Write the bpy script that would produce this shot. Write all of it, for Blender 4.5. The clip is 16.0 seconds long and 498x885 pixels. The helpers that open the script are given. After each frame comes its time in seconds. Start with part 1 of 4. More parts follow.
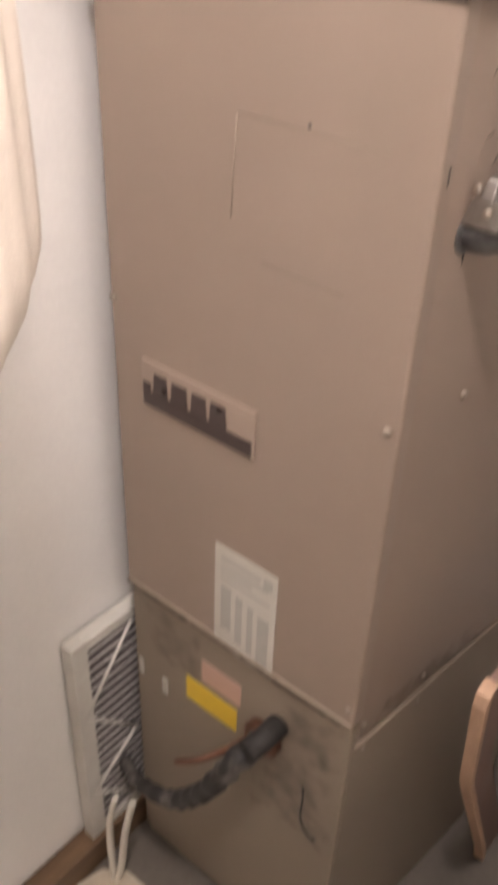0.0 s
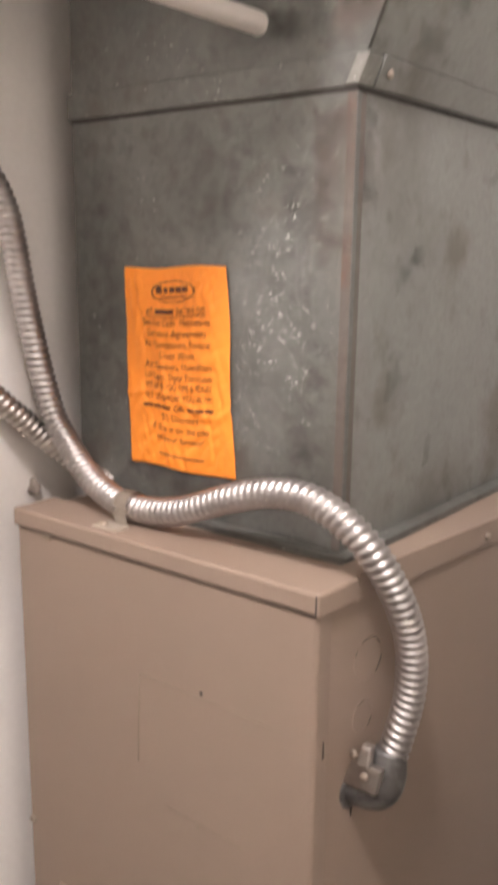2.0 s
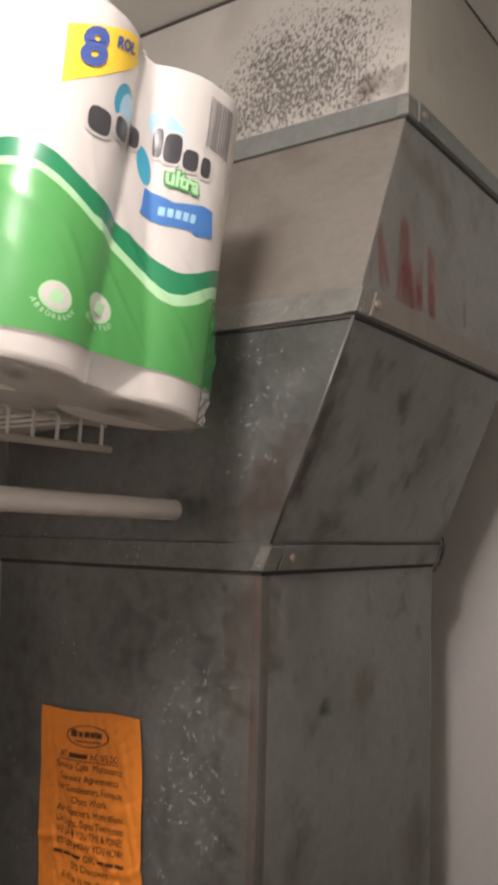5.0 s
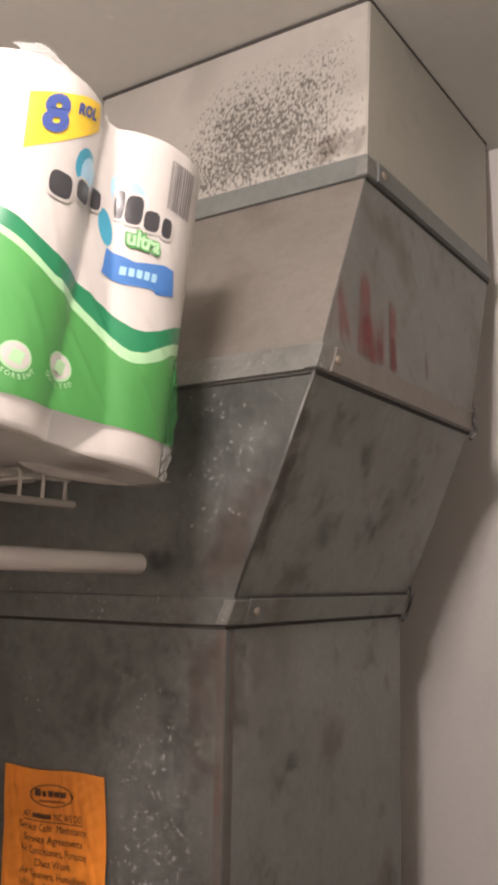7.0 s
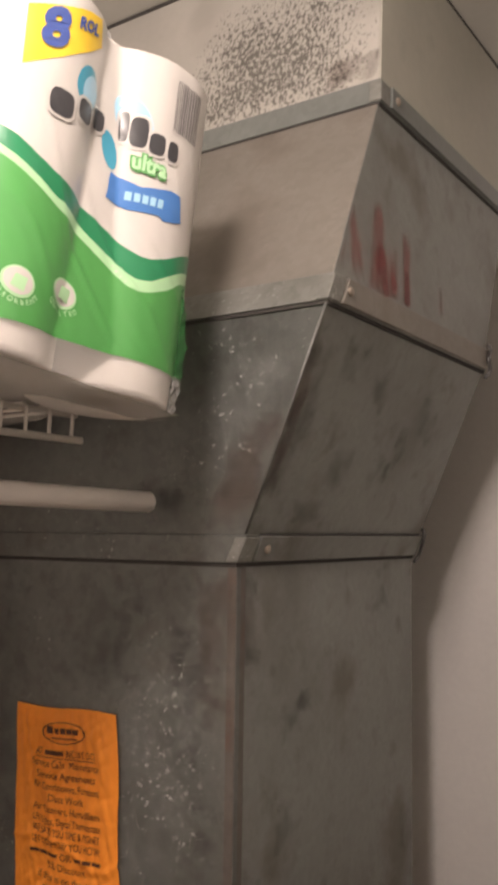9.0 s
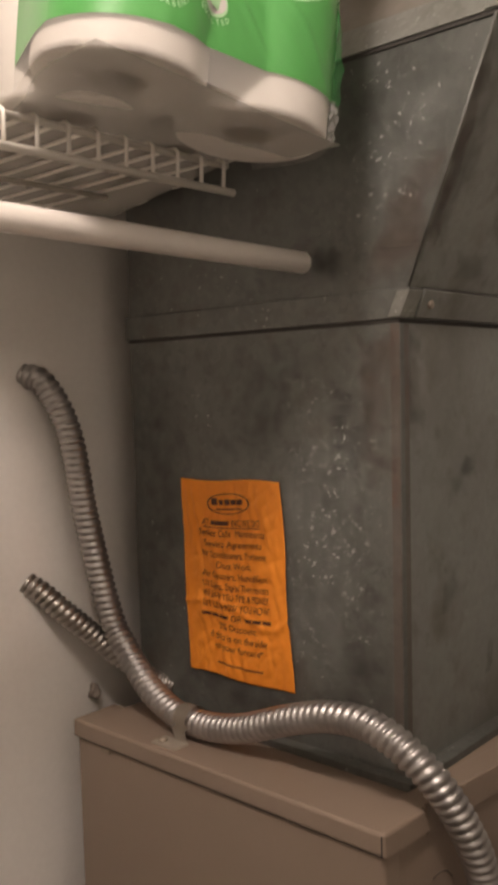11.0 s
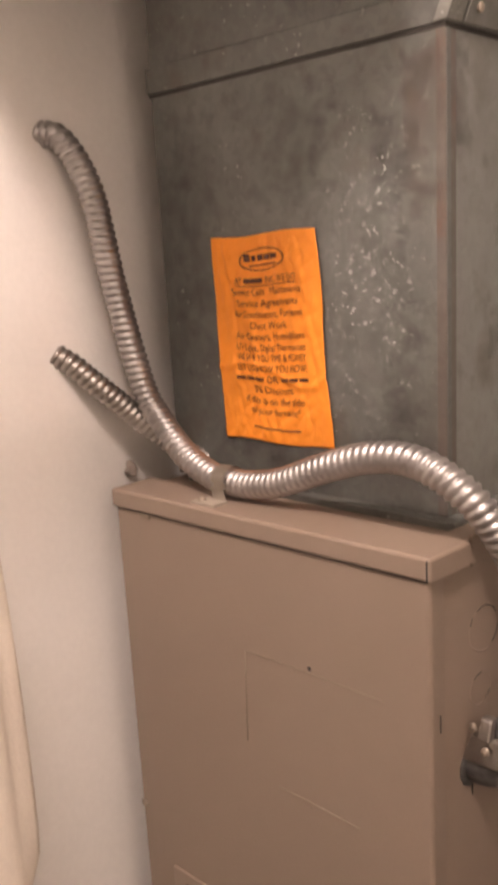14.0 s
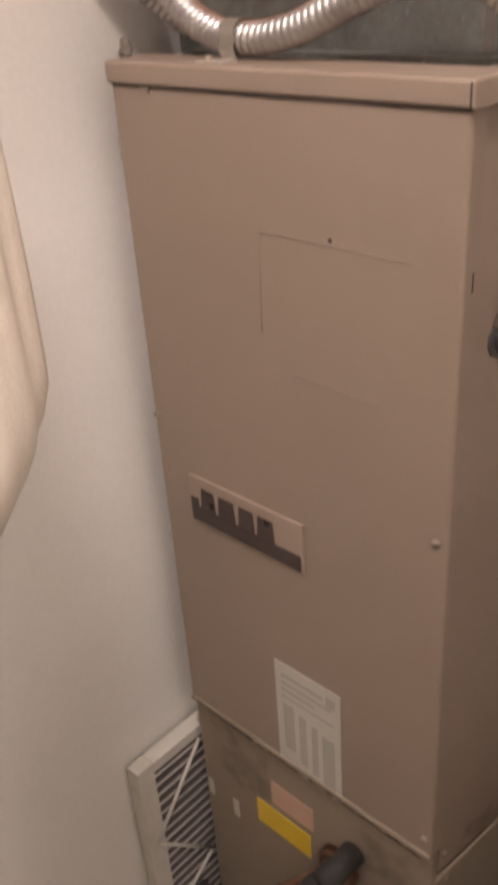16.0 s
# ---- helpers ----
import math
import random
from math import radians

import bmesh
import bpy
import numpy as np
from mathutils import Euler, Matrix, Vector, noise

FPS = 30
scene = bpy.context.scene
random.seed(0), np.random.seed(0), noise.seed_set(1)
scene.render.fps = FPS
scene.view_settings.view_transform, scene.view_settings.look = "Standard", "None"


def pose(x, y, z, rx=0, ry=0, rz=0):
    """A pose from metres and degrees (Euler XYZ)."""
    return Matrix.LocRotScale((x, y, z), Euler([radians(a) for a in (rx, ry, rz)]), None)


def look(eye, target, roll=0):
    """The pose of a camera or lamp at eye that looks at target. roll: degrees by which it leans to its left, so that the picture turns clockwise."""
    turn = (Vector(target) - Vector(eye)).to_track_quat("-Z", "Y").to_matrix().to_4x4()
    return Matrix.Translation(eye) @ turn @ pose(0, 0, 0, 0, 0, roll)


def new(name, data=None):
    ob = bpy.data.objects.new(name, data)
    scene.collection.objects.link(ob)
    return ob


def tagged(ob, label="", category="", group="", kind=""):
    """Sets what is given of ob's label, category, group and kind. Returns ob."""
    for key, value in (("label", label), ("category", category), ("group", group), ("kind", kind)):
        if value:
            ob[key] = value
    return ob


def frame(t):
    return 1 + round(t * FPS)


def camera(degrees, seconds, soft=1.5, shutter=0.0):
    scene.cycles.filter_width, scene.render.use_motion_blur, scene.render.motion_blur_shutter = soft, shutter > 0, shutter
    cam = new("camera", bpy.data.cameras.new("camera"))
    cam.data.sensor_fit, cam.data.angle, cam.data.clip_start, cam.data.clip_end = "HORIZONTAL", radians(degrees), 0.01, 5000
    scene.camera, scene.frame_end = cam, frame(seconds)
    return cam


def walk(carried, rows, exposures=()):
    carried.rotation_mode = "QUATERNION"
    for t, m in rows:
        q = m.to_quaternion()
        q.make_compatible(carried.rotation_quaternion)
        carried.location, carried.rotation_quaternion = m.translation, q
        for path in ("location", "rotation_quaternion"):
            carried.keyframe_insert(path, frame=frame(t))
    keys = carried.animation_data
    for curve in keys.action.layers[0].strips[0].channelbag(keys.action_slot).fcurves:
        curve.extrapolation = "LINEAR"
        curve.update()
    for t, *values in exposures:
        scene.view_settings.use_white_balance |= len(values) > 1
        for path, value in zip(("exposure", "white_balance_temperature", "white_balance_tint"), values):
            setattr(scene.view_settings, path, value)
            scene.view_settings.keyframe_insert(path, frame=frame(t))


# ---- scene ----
cam = camera(31.4, 16.0, 3.9, 0.5)
PATH = [
    (0, (0.723, -0.629, 1.581), (-0.3, 0.643, 0.425), 2.3),
    (0.5, (0.741, -0.6, 1.632), (-0.362, 0.798, 0.722), 2.5),
    (1, (0.757, -0.592, 1.674), (-0.379, 0.877, 0.93), 2.2),
    (1.5, (0.767, -0.584, 1.71), (-0.42, 0.915, 1.124), 1.4),
    (2, (0.781, -0.581, 1.774), (-0.428, 0.958, 1.359), 0.6),
    (2.5, (0.79, -0.586, 1.801), (-0.428, 0.969, 1.485), 0.6),
    (3, (0.794, -0.59, 1.828), (-0.409, 0.992, 1.609), 0.9),
    (3.5, (0.806, -0.587, 1.879), (-0.383, 1.019, 1.793), 0.7),
    (4, (0.817, -0.584, 1.913), (-0.327, 1.056, 1.954), 0.4),
    (4.5, (0.82, -0.592, 1.93), (-0.348, 1.027, 2.059), 0.7),
    (5, (0.822, -0.593, 1.952), (-0.312, 1.042, 2.15), 1.2),
    (7.5, (0.838, -0.591, 1.96), (-0.246, 1.062, 2.261), 0.7),
    (8, (0.835, -0.587, 1.961), (-0.245, 1.072, 2.246), 0.7),
    (8.5, (0.834, -0.582, 1.954), (-0.258, 1.075, 2.204), 0.5),
    (9, (0.826, -0.577, 1.944), (-0.284, 1.075, 2.142), 0.5),
    (9.5, (0.815, -0.579, 1.931), (-0.359, 1.034, 2.074), 0.3),
    (10, (0.804, -0.576, 1.898), (-0.456, 0.976, 1.942), -0.1),
    (10.2, (0.8, -0.574, 1.889), (-0.489, 0.955, 1.891), -0.6),
    (12.3, (0.775, -0.577, 1.819), (-0.582, 0.878, 1.613), -2.6),
    (12.5, (0.775, -0.574, 1.814), (-0.588, 0.875, 1.606), -2.8),
    (13, (0.773, -0.572, 1.796), (-0.61, 0.854, 1.569), -2.9),
    (13.5, (0.769, -0.572, 1.768), (-0.615, 0.838, 1.459), -3.3),
    (14, (0.764, -0.57, 1.742), (-0.6, 0.832, 1.326), -3.3),
    (14.5, (0.757, -0.567, 1.703), (-0.579, 0.825, 1.175), -2.9),
    (15, (0.753, -0.557, 1.647), (-0.557, 0.744, 0.878), -4.4),
    (15.5, (0.746, -0.565, 1.62), (-0.535, 0.701, 0.751), -4.4),
    (16, (0.737, -0.572, 1.592), (-0.505, 0.647, 0.606), -4.3),
]
walk(cam, [(t, look(e, a, r)) for t, e, a, r in PATH],
     ((0, 1.58, 6400, 10), (1.0, 1.25, 6450, 10), (2.5, 1.32, 6400, 9), (3.0, 1.17, 6350, 8), (3.5, 0.73, 6400, 9), (4.0, 0.33, 6450, 8), (4.5, -0.16, 6500, 8), (5.1, -0.20, 6500, 9), (7.5, 0.03, 6850, 12),
      (9.0, -0.06, 7150, 12), (10.2, -0.45, 7400, 8), (12.5, 0.62, 7400, 16), (13.5, 0.86, 7550, 18), (14.5, 0.93, 7400, 18), (15.5, 0.93, 7000, 13), (16, 1.00, 6850, 12)))

# ---- light ----
world = bpy.data.worlds.new("world")
world.use_nodes = True
world.node_tree.nodes["Background"].inputs[0].default_value = (0.9, 0.95, 1.0, 1)
world.node_tree.nodes["Background"].inputs[1].default_value = 0.0
scene.world = world
bulb = bpy.data.lights.new("ceiling_bulb", "POINT")
bulb.energy, bulb.color, bulb.shadow_soft_size = 21.0, (1.0, 0.893, 0.89), 0.06
new("ceiling_bulb", bulb).location = (0.63, -0.55, 2.50)


# ---- materials ----
def mat(name, base, rough=0.5, metal=0.0, vary=0.12, scale=6.0, fine=60.0, bump=0.1, stain=None, stain_at=0.62,
        stain_scale=3.0, speck=None, speck_scale=120.0, speck_at=0.7, coat=0.0, stretch=(1, 1, 1), spangle=0.0, spots=None):
    """Paint, metal or cloth with broad and fine variation, optional stains and specks."""
    m = bpy.data.materials.new(name)
    m.use_nodes = True
    t = m.node_tree
    n, l = t.nodes, t.links
    b = n["Principled BSDF"]
    tc = n.new("ShaderNodeTexCoord")
    mp = n.new("ShaderNodeMapping")
    mp.inputs["Scale"].default_value = stretch
    l.new(tc.outputs["Object"], mp.inputs[0])

    def tex(s, detail=4.0):
        x = n.new("ShaderNodeTexNoise")
        x.inputs["Scale"].default_value, x.inputs["Detail"].default_value = s, detail
        l.new(mp.outputs[0], x.inputs["Vector"])
        return x.outputs[0]

    def ramp(src, lo, hi, a=0.0, z=1.0):
        r = n.new("ShaderNodeMapRange")
        r.inputs[1].default_value, r.inputs[2].default_value = lo, hi
        r.inputs[3].default_value, r.inputs[4].default_value = a, z
        l.new(src, r.inputs[0])
        return r.outputs[0]

    def mix(fac, a, c):
        x = n.new("ShaderNodeMix")
        x.data_type = "RGBA"
        l.new(fac, x.inputs[0])
        for i, v in ((6, a), (7, c)):
            if isinstance(v, tuple):
                x.inputs[i].default_value = (*v, 1)
            else:
                l.new(v, x.inputs[i])
        return x.outputs[2]

    broad, grain = tex(scale), tex(fine, 3.0)
    dark = tuple(v * (1 - vary) for v in base)
    light = tuple(min(1, v * (1 + vary)) for v in base)
    col = mix(ramp(broad, 0.3, 0.7), dark, light)
    gr = mix(ramp(grain, 0.35, 0.65, 0.0, 0.5), (1, 1, 1), (1 - vary,) * 3)
    mul = n.new("ShaderNodeMix")
    mul.data_type, mul.blend_type = "RGBA", "MULTIPLY"
    mul.inputs[0].default_value = 1.0
    l.new(col, mul.inputs[6])
    l.new(gr, mul.inputs[7])
    col = mul.outputs[2]
    if spangle:
        vo = n.new("ShaderNodeTexVoronoi")
        vo.inputs["Scale"].default_value = 150.0
        l.new(mp.outputs[0], vo.inputs["Vector"])
        sp = n.new("ShaderNodeSeparateColor")
        l.new(vo.outputs["Color"], sp.inputs[0])
        col2 = n.new("ShaderNodeMix")
        col2.data_type, col2.blend_type = "RGBA", "MULTIPLY"
        col2.inputs[0].default_value = 1.0
        l.new(col, col2.inputs[6])
        l.new(mix(sp.outputs[0], (1 - spangle,) * 3, (1 + spangle * 0.6,) * 3), col2.inputs[7])
        col = col2.outputs[2]
    if stain:
        col = mix(ramp(tex(stain_scale, 6.0), stain_at, stain_at + 0.12, 0.0, 0.8), col, stain)
    if spots:
        col = mix(ramp(tex(7.0, 7.0), 0.48, 0.74, 0.0, 0.55), col, spots)
        col = mix(ramp(tex(30.0, 6.0), 0.58, 0.76, 0.0, 0.55), col, spots)
    if speck:
        near = n.new("ShaderNodeMath")
        near.operation = "MULTIPLY"
        l.new(ramp(tex(speck_scale, 2.0), speck_at, speck_at + 0.05), near.inputs[0])
        l.new(ramp(tex(scale * 0.7, 2.0), 0.45, 0.62), near.inputs[1])
        col = mix(near.outputs[0], col, speck)
    l.new(col, b.inputs["Base Color"])
    l.new(ramp(broad, 0.3, 0.7, max(0.02, rough - 0.08), min(1, rough + 0.08)), b.inputs["Roughness"])
    b.inputs["Metallic"].default_value = metal
    b.inputs["Coat Weight"].default_value = coat * 0.6
    b.inputs["Coat Roughness"].default_value = 0.2
    if bump:
        bp = n.new("ShaderNodeBump")
        bp.inputs["Strength"].default_value, bp.inputs["Distance"].default_value = bump, 0.002
        l.new(grain, bp.inputs["Height"])
        l.new(bp.outputs[0], b.inputs["Normal"])
    return m


wall_paint = mat("wall_paint", (0.87, 0.84, 0.80), 0.7, vary=0.05, scale=2.0, fine=140, bump=0.12)
ceiling_paint = mat("ceiling_paint", (0.60, 0.59, 0.54), 0.85, vary=0.06, scale=3.0, fine=60, bump=0.3, speck=(0.75, 0.73, 0.67), speck_scale=60, speck_at=0.68)
floor_mat = mat("floor_vinyl", (0.50, 0.43, 0.33), 0.6, vary=0.12, scale=5.0, fine=120, bump=0.15, stain=(0.3, 0.24, 0.17))
concrete = mat("dark_concrete", (0.13, 0.11, 0.09), 0.8, vary=0.2, scale=4.0, fine=70, bump=0.3, stain=(0.16, 0.15, 0.13))
# Dark tone picked to cut the fill light, not a known wall colour.
fill_cut_paint = mat("taupe_fill_cut_paint", (0.30, 0.265, 0.23), 0.7, vary=0.06, scale=2.0, fine=140, bump=0.12)
sill_wood = mat("stained_wood", (0.16, 0.095, 0.05), 0.55, vary=0.3, scale=4.0, fine=40, bump=0.2, stretch=(6, 0.6, 6))
tan = mat("tan_enamel", (0.285, 0.216, 0.170), 0.42, vary=0.05, scale=3.0, fine=260, bump=0.08, stain=(0.265, 0.205, 0.16), stain_at=0.56, stain_scale=4.0)
tan_low = mat("dusty_tan_enamel", (0.255, 0.203, 0.152), 0.55, vary=0.10, scale=4.0, fine=200, bump=0.1, stain=(0.22, 0.19, 0.14), stain_at=0.56)
# Base also lowered for the pack's shade on the duct front.
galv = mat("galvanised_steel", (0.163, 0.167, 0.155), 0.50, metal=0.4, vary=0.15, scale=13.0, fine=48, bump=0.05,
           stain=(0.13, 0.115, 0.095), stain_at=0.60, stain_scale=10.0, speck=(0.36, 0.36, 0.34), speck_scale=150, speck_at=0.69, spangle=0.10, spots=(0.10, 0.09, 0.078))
# Fewer marks than galv; its lighter tone stands for light on the right faces.
galv_smooth_lit = mat("smooth_zinc_lit_side", (0.262, 0.27, 0.254), 0.47, metal=0.4, vary=0.08, scale=8.0, fine=40, bump=0.04,
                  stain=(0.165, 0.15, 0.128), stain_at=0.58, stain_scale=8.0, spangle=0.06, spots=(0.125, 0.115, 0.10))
galv_tan = mat("dusty_zinc_sheet", (0.25, 0.228, 0.20), 0.5, metal=0.3, vary=0.10, scale=7.0, fine=50, bump=0.04,
               stain=(0.18, 0.155, 0.13), stain_at=0.55, stain_scale=7.0, spangle=0.06)
galv_warm = mat("rust_tinted_zinc", (0.155, 0.138, 0.122), 0.52, metal=0.3, vary=0.20, scale=16.0, fine=60, bump=0.05,
                stain=(0.17, 0.10, 0.075), stain_at=0.60, stain_scale=18.0, spangle=0.06, spots=(0.12, 0.085, 0.068))
galv_band = mat("galvanised_cleat", (0.27, 0.272, 0.25), 0.46, metal=0.45, vary=0.18, scale=16.0, fine=60, bump=0.06,
                stain=(0.16, 0.135, 0.11), stain_at=0.60, stain_scale=20.0, speck=(0.6, 0.6, 0.56), speck_scale=220, speck_at=0.65, spangle=0.12)
galv_cool = mat("clean_zinc_cleat", (0.22, 0.235, 0.222), 0.48, metal=0.4, vary=0.10, scale=12.0, fine=60, bump=0.05, spangle=0.06)
dark_gap = mat("shadow_gap_sealant", (0.05, 0.045, 0.04), 0.8, vary=0.2, bump=0.0)
flex_metal = mat("conduit_steel", (0.47, 0.45, 0.44), 0.45, metal=1.0, vary=0.12, scale=20.0, fine=120, bump=0.03, stain=(0.30, 0.26, 0.23), stain_at=0.64)
flex_dull = mat("dull_conduit_steel", (0.44, 0.41, 0.38), 0.42, metal=1.0, vary=0.15, scale=20.0, fine=120, bump=0.03, stain=(0.2, 0.18, 0.16))
cast_zinc = mat("cast_zinc", (0.20, 0.195, 0.19), 0.45, metal=0.6, vary=0.2, scale=40.0, fine=200, bump=0.2, stain=(0.08, 0.075, 0.07), stain_at=0.5, stain_scale=30.0)
plaster = mat("rough_plaster", (0.34, 0.31, 0.28), 0.9, vary=0.2, scale=80, fine=200, bump=0.4)
strap_paint = mat("strap_paint", (0.42, 0.37, 0.31), 0.5, metal=0.3, vary=0.08, bump=0.03)
screw_steel = mat("screw_steel", (0.42, 0.36, 0.30), 0.45, metal=0.8, vary=0.2, scale=80.0, bump=0.0)
orange = mat("orange_paper", (0.95, 0.30, 0.03), 0.62, vary=0.06, scale=14.0, fine=160, bump=0.05)
ink = mat("black_ink", (0.12, 0.04, 0.015), 0.6, vary=0.1, bump=0.0)
brown_ink = mat("worn_brown_ink", (0.30, 0.085, 0.02), 0.6, vary=0.2, bump=0.0)
badge_dark = mat("badge_dark_brown", (0.055, 0.036, 0.031), 0.35, vary=0.15, scale=20.0, bump=0.0)
badge_plate = mat("badge_plate", (0.32, 0.243, 0.193), 0.35, vary=0.05, scale=10.0, bump=0.0)
label_paper = mat("label_paper", (0.52, 0.49, 0.43), 0.55, vary=0.06, scale=12.0, fine=120, bump=0.02)
label_print = mat("label_print", (0.40, 0.375, 0.335), 0.6, vary=0.1, bump=0.0)
yellow_label = mat("yellow_label", (0.68, 0.46, 0.03), 0.5, vary=0.07, bump=0.0)
pink_label = mat("pink_label", (0.52, 0.33, 0.25), 0.5, vary=0.07, bump=0.0)
white_wire = mat("white_vinyl_coated_wire", (0.74, 0.70, 0.64), 0.4, vary=0.04, bump=0.0)
white_rod = mat("white_painted_rod", (0.80, 0.75, 0.70), 0.38, vary=0.05, scale=8.0, bump=0.02)
tissue = mat("paper_towel", (0.70, 0.665, 0.62), 0.9, vary=0.04, scale=12.0, fine=150, bump=0.14)
tube_card = mat("cardboard_tube", (0.30, 0.24, 0.18), 0.85, vary=0.1, bump=0.05)
film_white = mat("white_printed_film", (0.60, 0.575, 0.54), 0.38, vary=0.03, scale=10.0, fine=45, bump=0.12, coat=0.6)
film_green = mat("green_printed_film", (0.075, 0.33, 0.08), 0.35, vary=0.06, scale=10.0, fine=40, bump=0.10, coat=0.7)
film_dark = mat("dark_green_printed_film", (0.01, 0.22, 0.09), 0.35, vary=0.06, scale=10.0, fine=40, bump=0.10, coat=0.7)
film_pale = mat("pale_green_printed_film", (0.42, 0.70, 0.40), 0.35, vary=0.05, scale=10.0, fine=40, bump=0.10, coat=0.7)
film_blue = mat("blue_printed_film", (0.06, 0.20, 0.52), 0.35, vary=0.06, bump=0.05, coat=0.6)
film_sky = mat("sky_blue_printed_film", (0.36, 0.62, 0.78), 0.35, vary=0.08, scale=20.0, bump=0.05, coat=0.6)
film_teal = mat("teal_printed_film", (0.05, 0.33, 0.47), 0.35, vary=0.08, scale=20.0, bump=0.05, coat=0.6)
film_yellow = mat("yellow_printed_film", (0.88, 0.60, 0.05), 0.35, vary=0.08, scale=18.0, bump=0.05, coat=0.6)
film_navy = mat("navy_printed_film", (0.05, 0.09, 0.31), 0.35, vary=0.06, bump=0.0, coat=0.6)
film_black = mat("charcoal_printed_film", (0.045, 0.045, 0.05), 0.35, vary=0.06, bump=0.0, coat=0.6)
barcode_ink = mat("barcode_ink", (0.16, 0.15, 0.15), 0.4, vary=0.06, bump=0.0, coat=0.5)
cloth = mat("cream_cotton", (0.74, 0.66, 0.57), 0.9, vary=0.08, scale=9.0, fine=300, bump=0.3)
rubber = mat("black_insulation", (0.03, 0.026, 0.023), 0.7, vary=0.3, scale=20.0, fine=120, bump=0.4, stain=(0.17, 0.15, 0.13), stain_at=0.52, stain_scale=14.0)
copper = mat("tarnished_copper", (0.24, 0.13, 0.09), 0.4, metal=0.9, vary=0.2, scale=30.0, bump=0.05)
plastic_white = mat("white_plastic", (0.62, 0.58, 0.50), 0.45, vary=0.05, bump=0.0)
filter_card = mat("filter_card_frame", (0.62, 0.59, 0.53), 0.75, vary=0.07, scale=12.0, bump=0.05, stain=(0.40, 0.37, 0.32), stain_at=0.62, stain_scale=9.0)
filter_media = mat("dark_filter_media", (0.13, 0.11, 0.105), 0.95, vary=0.2, scale=30.0, fine=200, bump=0.5)
filter_ridge = mat("pale_filter_media", (0.58, 0.55, 0.52), 0.95, vary=0.1, scale=30.0, fine=200, bump=0.3)
board_face = mat("board_face", (0.26, 0.165, 0.135), 0.6, vary=0.12, scale=5.0, fine=60, bump=0.1, stretch=(4, 4, 0.7))
board_edge = mat("board_edge", (0.55, 0.36, 0.24), 0.7, vary=0.2, scale=6.0, fine=80, bump=0.2, stretch=(5, 5, 0.7))
red_spray = mat("faded_red_marker", (0.36, 0.075, 0.07), 0.6, metal=0.0, vary=0.25, scale=60.0, fine=200, bump=0.0)


def feathered(m, at, scale, most=1.0, edge=0.35, tall=1.0, soft=0.32):
    """A stain that thins out towards the rim of its patch and breaks up with a noise."""
    t = m.node_tree
    n, l = t.nodes, t.links
    tc, x, uv = n.new("ShaderNodeTexCoord"), n.new("ShaderNodeTexNoise"), n.new("ShaderNodeSeparateXYZ")
    mp = n.new("ShaderNodeMapping")
    mp.inputs["Scale"].default_value = (1, 1, tall)
    l.new(tc.outputs["Object"], mp.inputs[0])
    l.new(mp.outputs[0], x.inputs["Vector"])
    x.inputs["Scale"].default_value, x.inputs["Detail"].default_value = scale, 6.0
    l.new(tc.outputs["UV"], uv.inputs[0])

    def calc(op, a, c, d=None):
        y = n.new("ShaderNodeMath")
        y.operation = op
        for i, v in enumerate((a, c, d)):
            if v is None:
                continue
            if isinstance(v, (int, float)):
                y.inputs[i].default_value = v
            else:
                l.new(v, y.inputs[i])
        return y.outputs[0]

    far = None
    for k in (0, 1):
        q = calc("MULTIPLY_ADD", uv.outputs[k], 2.0, -1.0)
        q = calc("MULTIPLY", q, q)
        far = q if far is None else calc("MAXIMUM", far, q)
    level = calc("MULTIPLY_ADD", far, -edge, x.outputs[0])
    r = n.new("ShaderNodeMapRange")
    r.inputs[1].default_value, r.inputs[2].default_value, r.inputs[4].default_value = at, at + soft, most
    l.new(level, r.inputs[0])
    l.new(r.outputs[0], n["Principled BSDF"].inputs["Alpha"])
    return m


rust = feathered(mat("rust_bloom", (0.15, 0.105, 0.083), 0.75, vary=0.3, scale=50.0, fine=200, bump=0.05), 0.22, 40.0, 0.45)
grime = feathered(mat("dark_zinc_oxide", (0.07, 0.065, 0.06), 0.7, vary=0.25, scale=40.0, fine=200, bump=0.03), 0.35, 46.0, 0.36, 0.25)
bloom = feathered(mat("white_zinc_bloom", (0.52, 0.52, 0.49), 0.5, vary=0.1, scale=60.0, fine=200, bump=0.05), 0.572, 230.0, 0.68, 0.10, 1.0, 0.08)
soft_bloom = feathered(mat("pale_zinc_bloom", (0.34, 0.35, 0.33), 0.6, vary=0.1, scale=60.0, fine=200, bump=0.05), 0.36, 38.0, 0.4, 0.3, 0.6)
red_spray = feathered(red_spray, 0.14, 75.0, 0.44, 0.28, 0.4)
bare_zinc = feathered(mat("bare_grey_zinc", (0.17, 0.16, 0.14), 0.55, vary=0.15, scale=40.0, fine=200, bump=0.05), 0.36, 300.0, 0.85, 0.24, 0.6, 0.22)
dirt = feathered(mat("brown_dust", (0.10, 0.075, 0.055), 0.9, vary=0.3, scale=40.0, fine=200, bump=0.2), 0.25, 60.0, 0.7, 0.35)

faint_dirt = feathered(mat("thin_brown_dust", (0.13, 0.10, 0.075), 0.9, vary=0.3, scale=40.0, fine=200, bump=0.1), 0.30, 34.0, 0.35, 0.3)

primer = mat("worn_white_primer", (0.46, 0.44, 0.395), 0.55, vary=0.07, scale=7.0, fine=90, bump=0.1, stain=(0.36, 0.34, 0.30), stain_at=0.55, stain_scale=8.0)
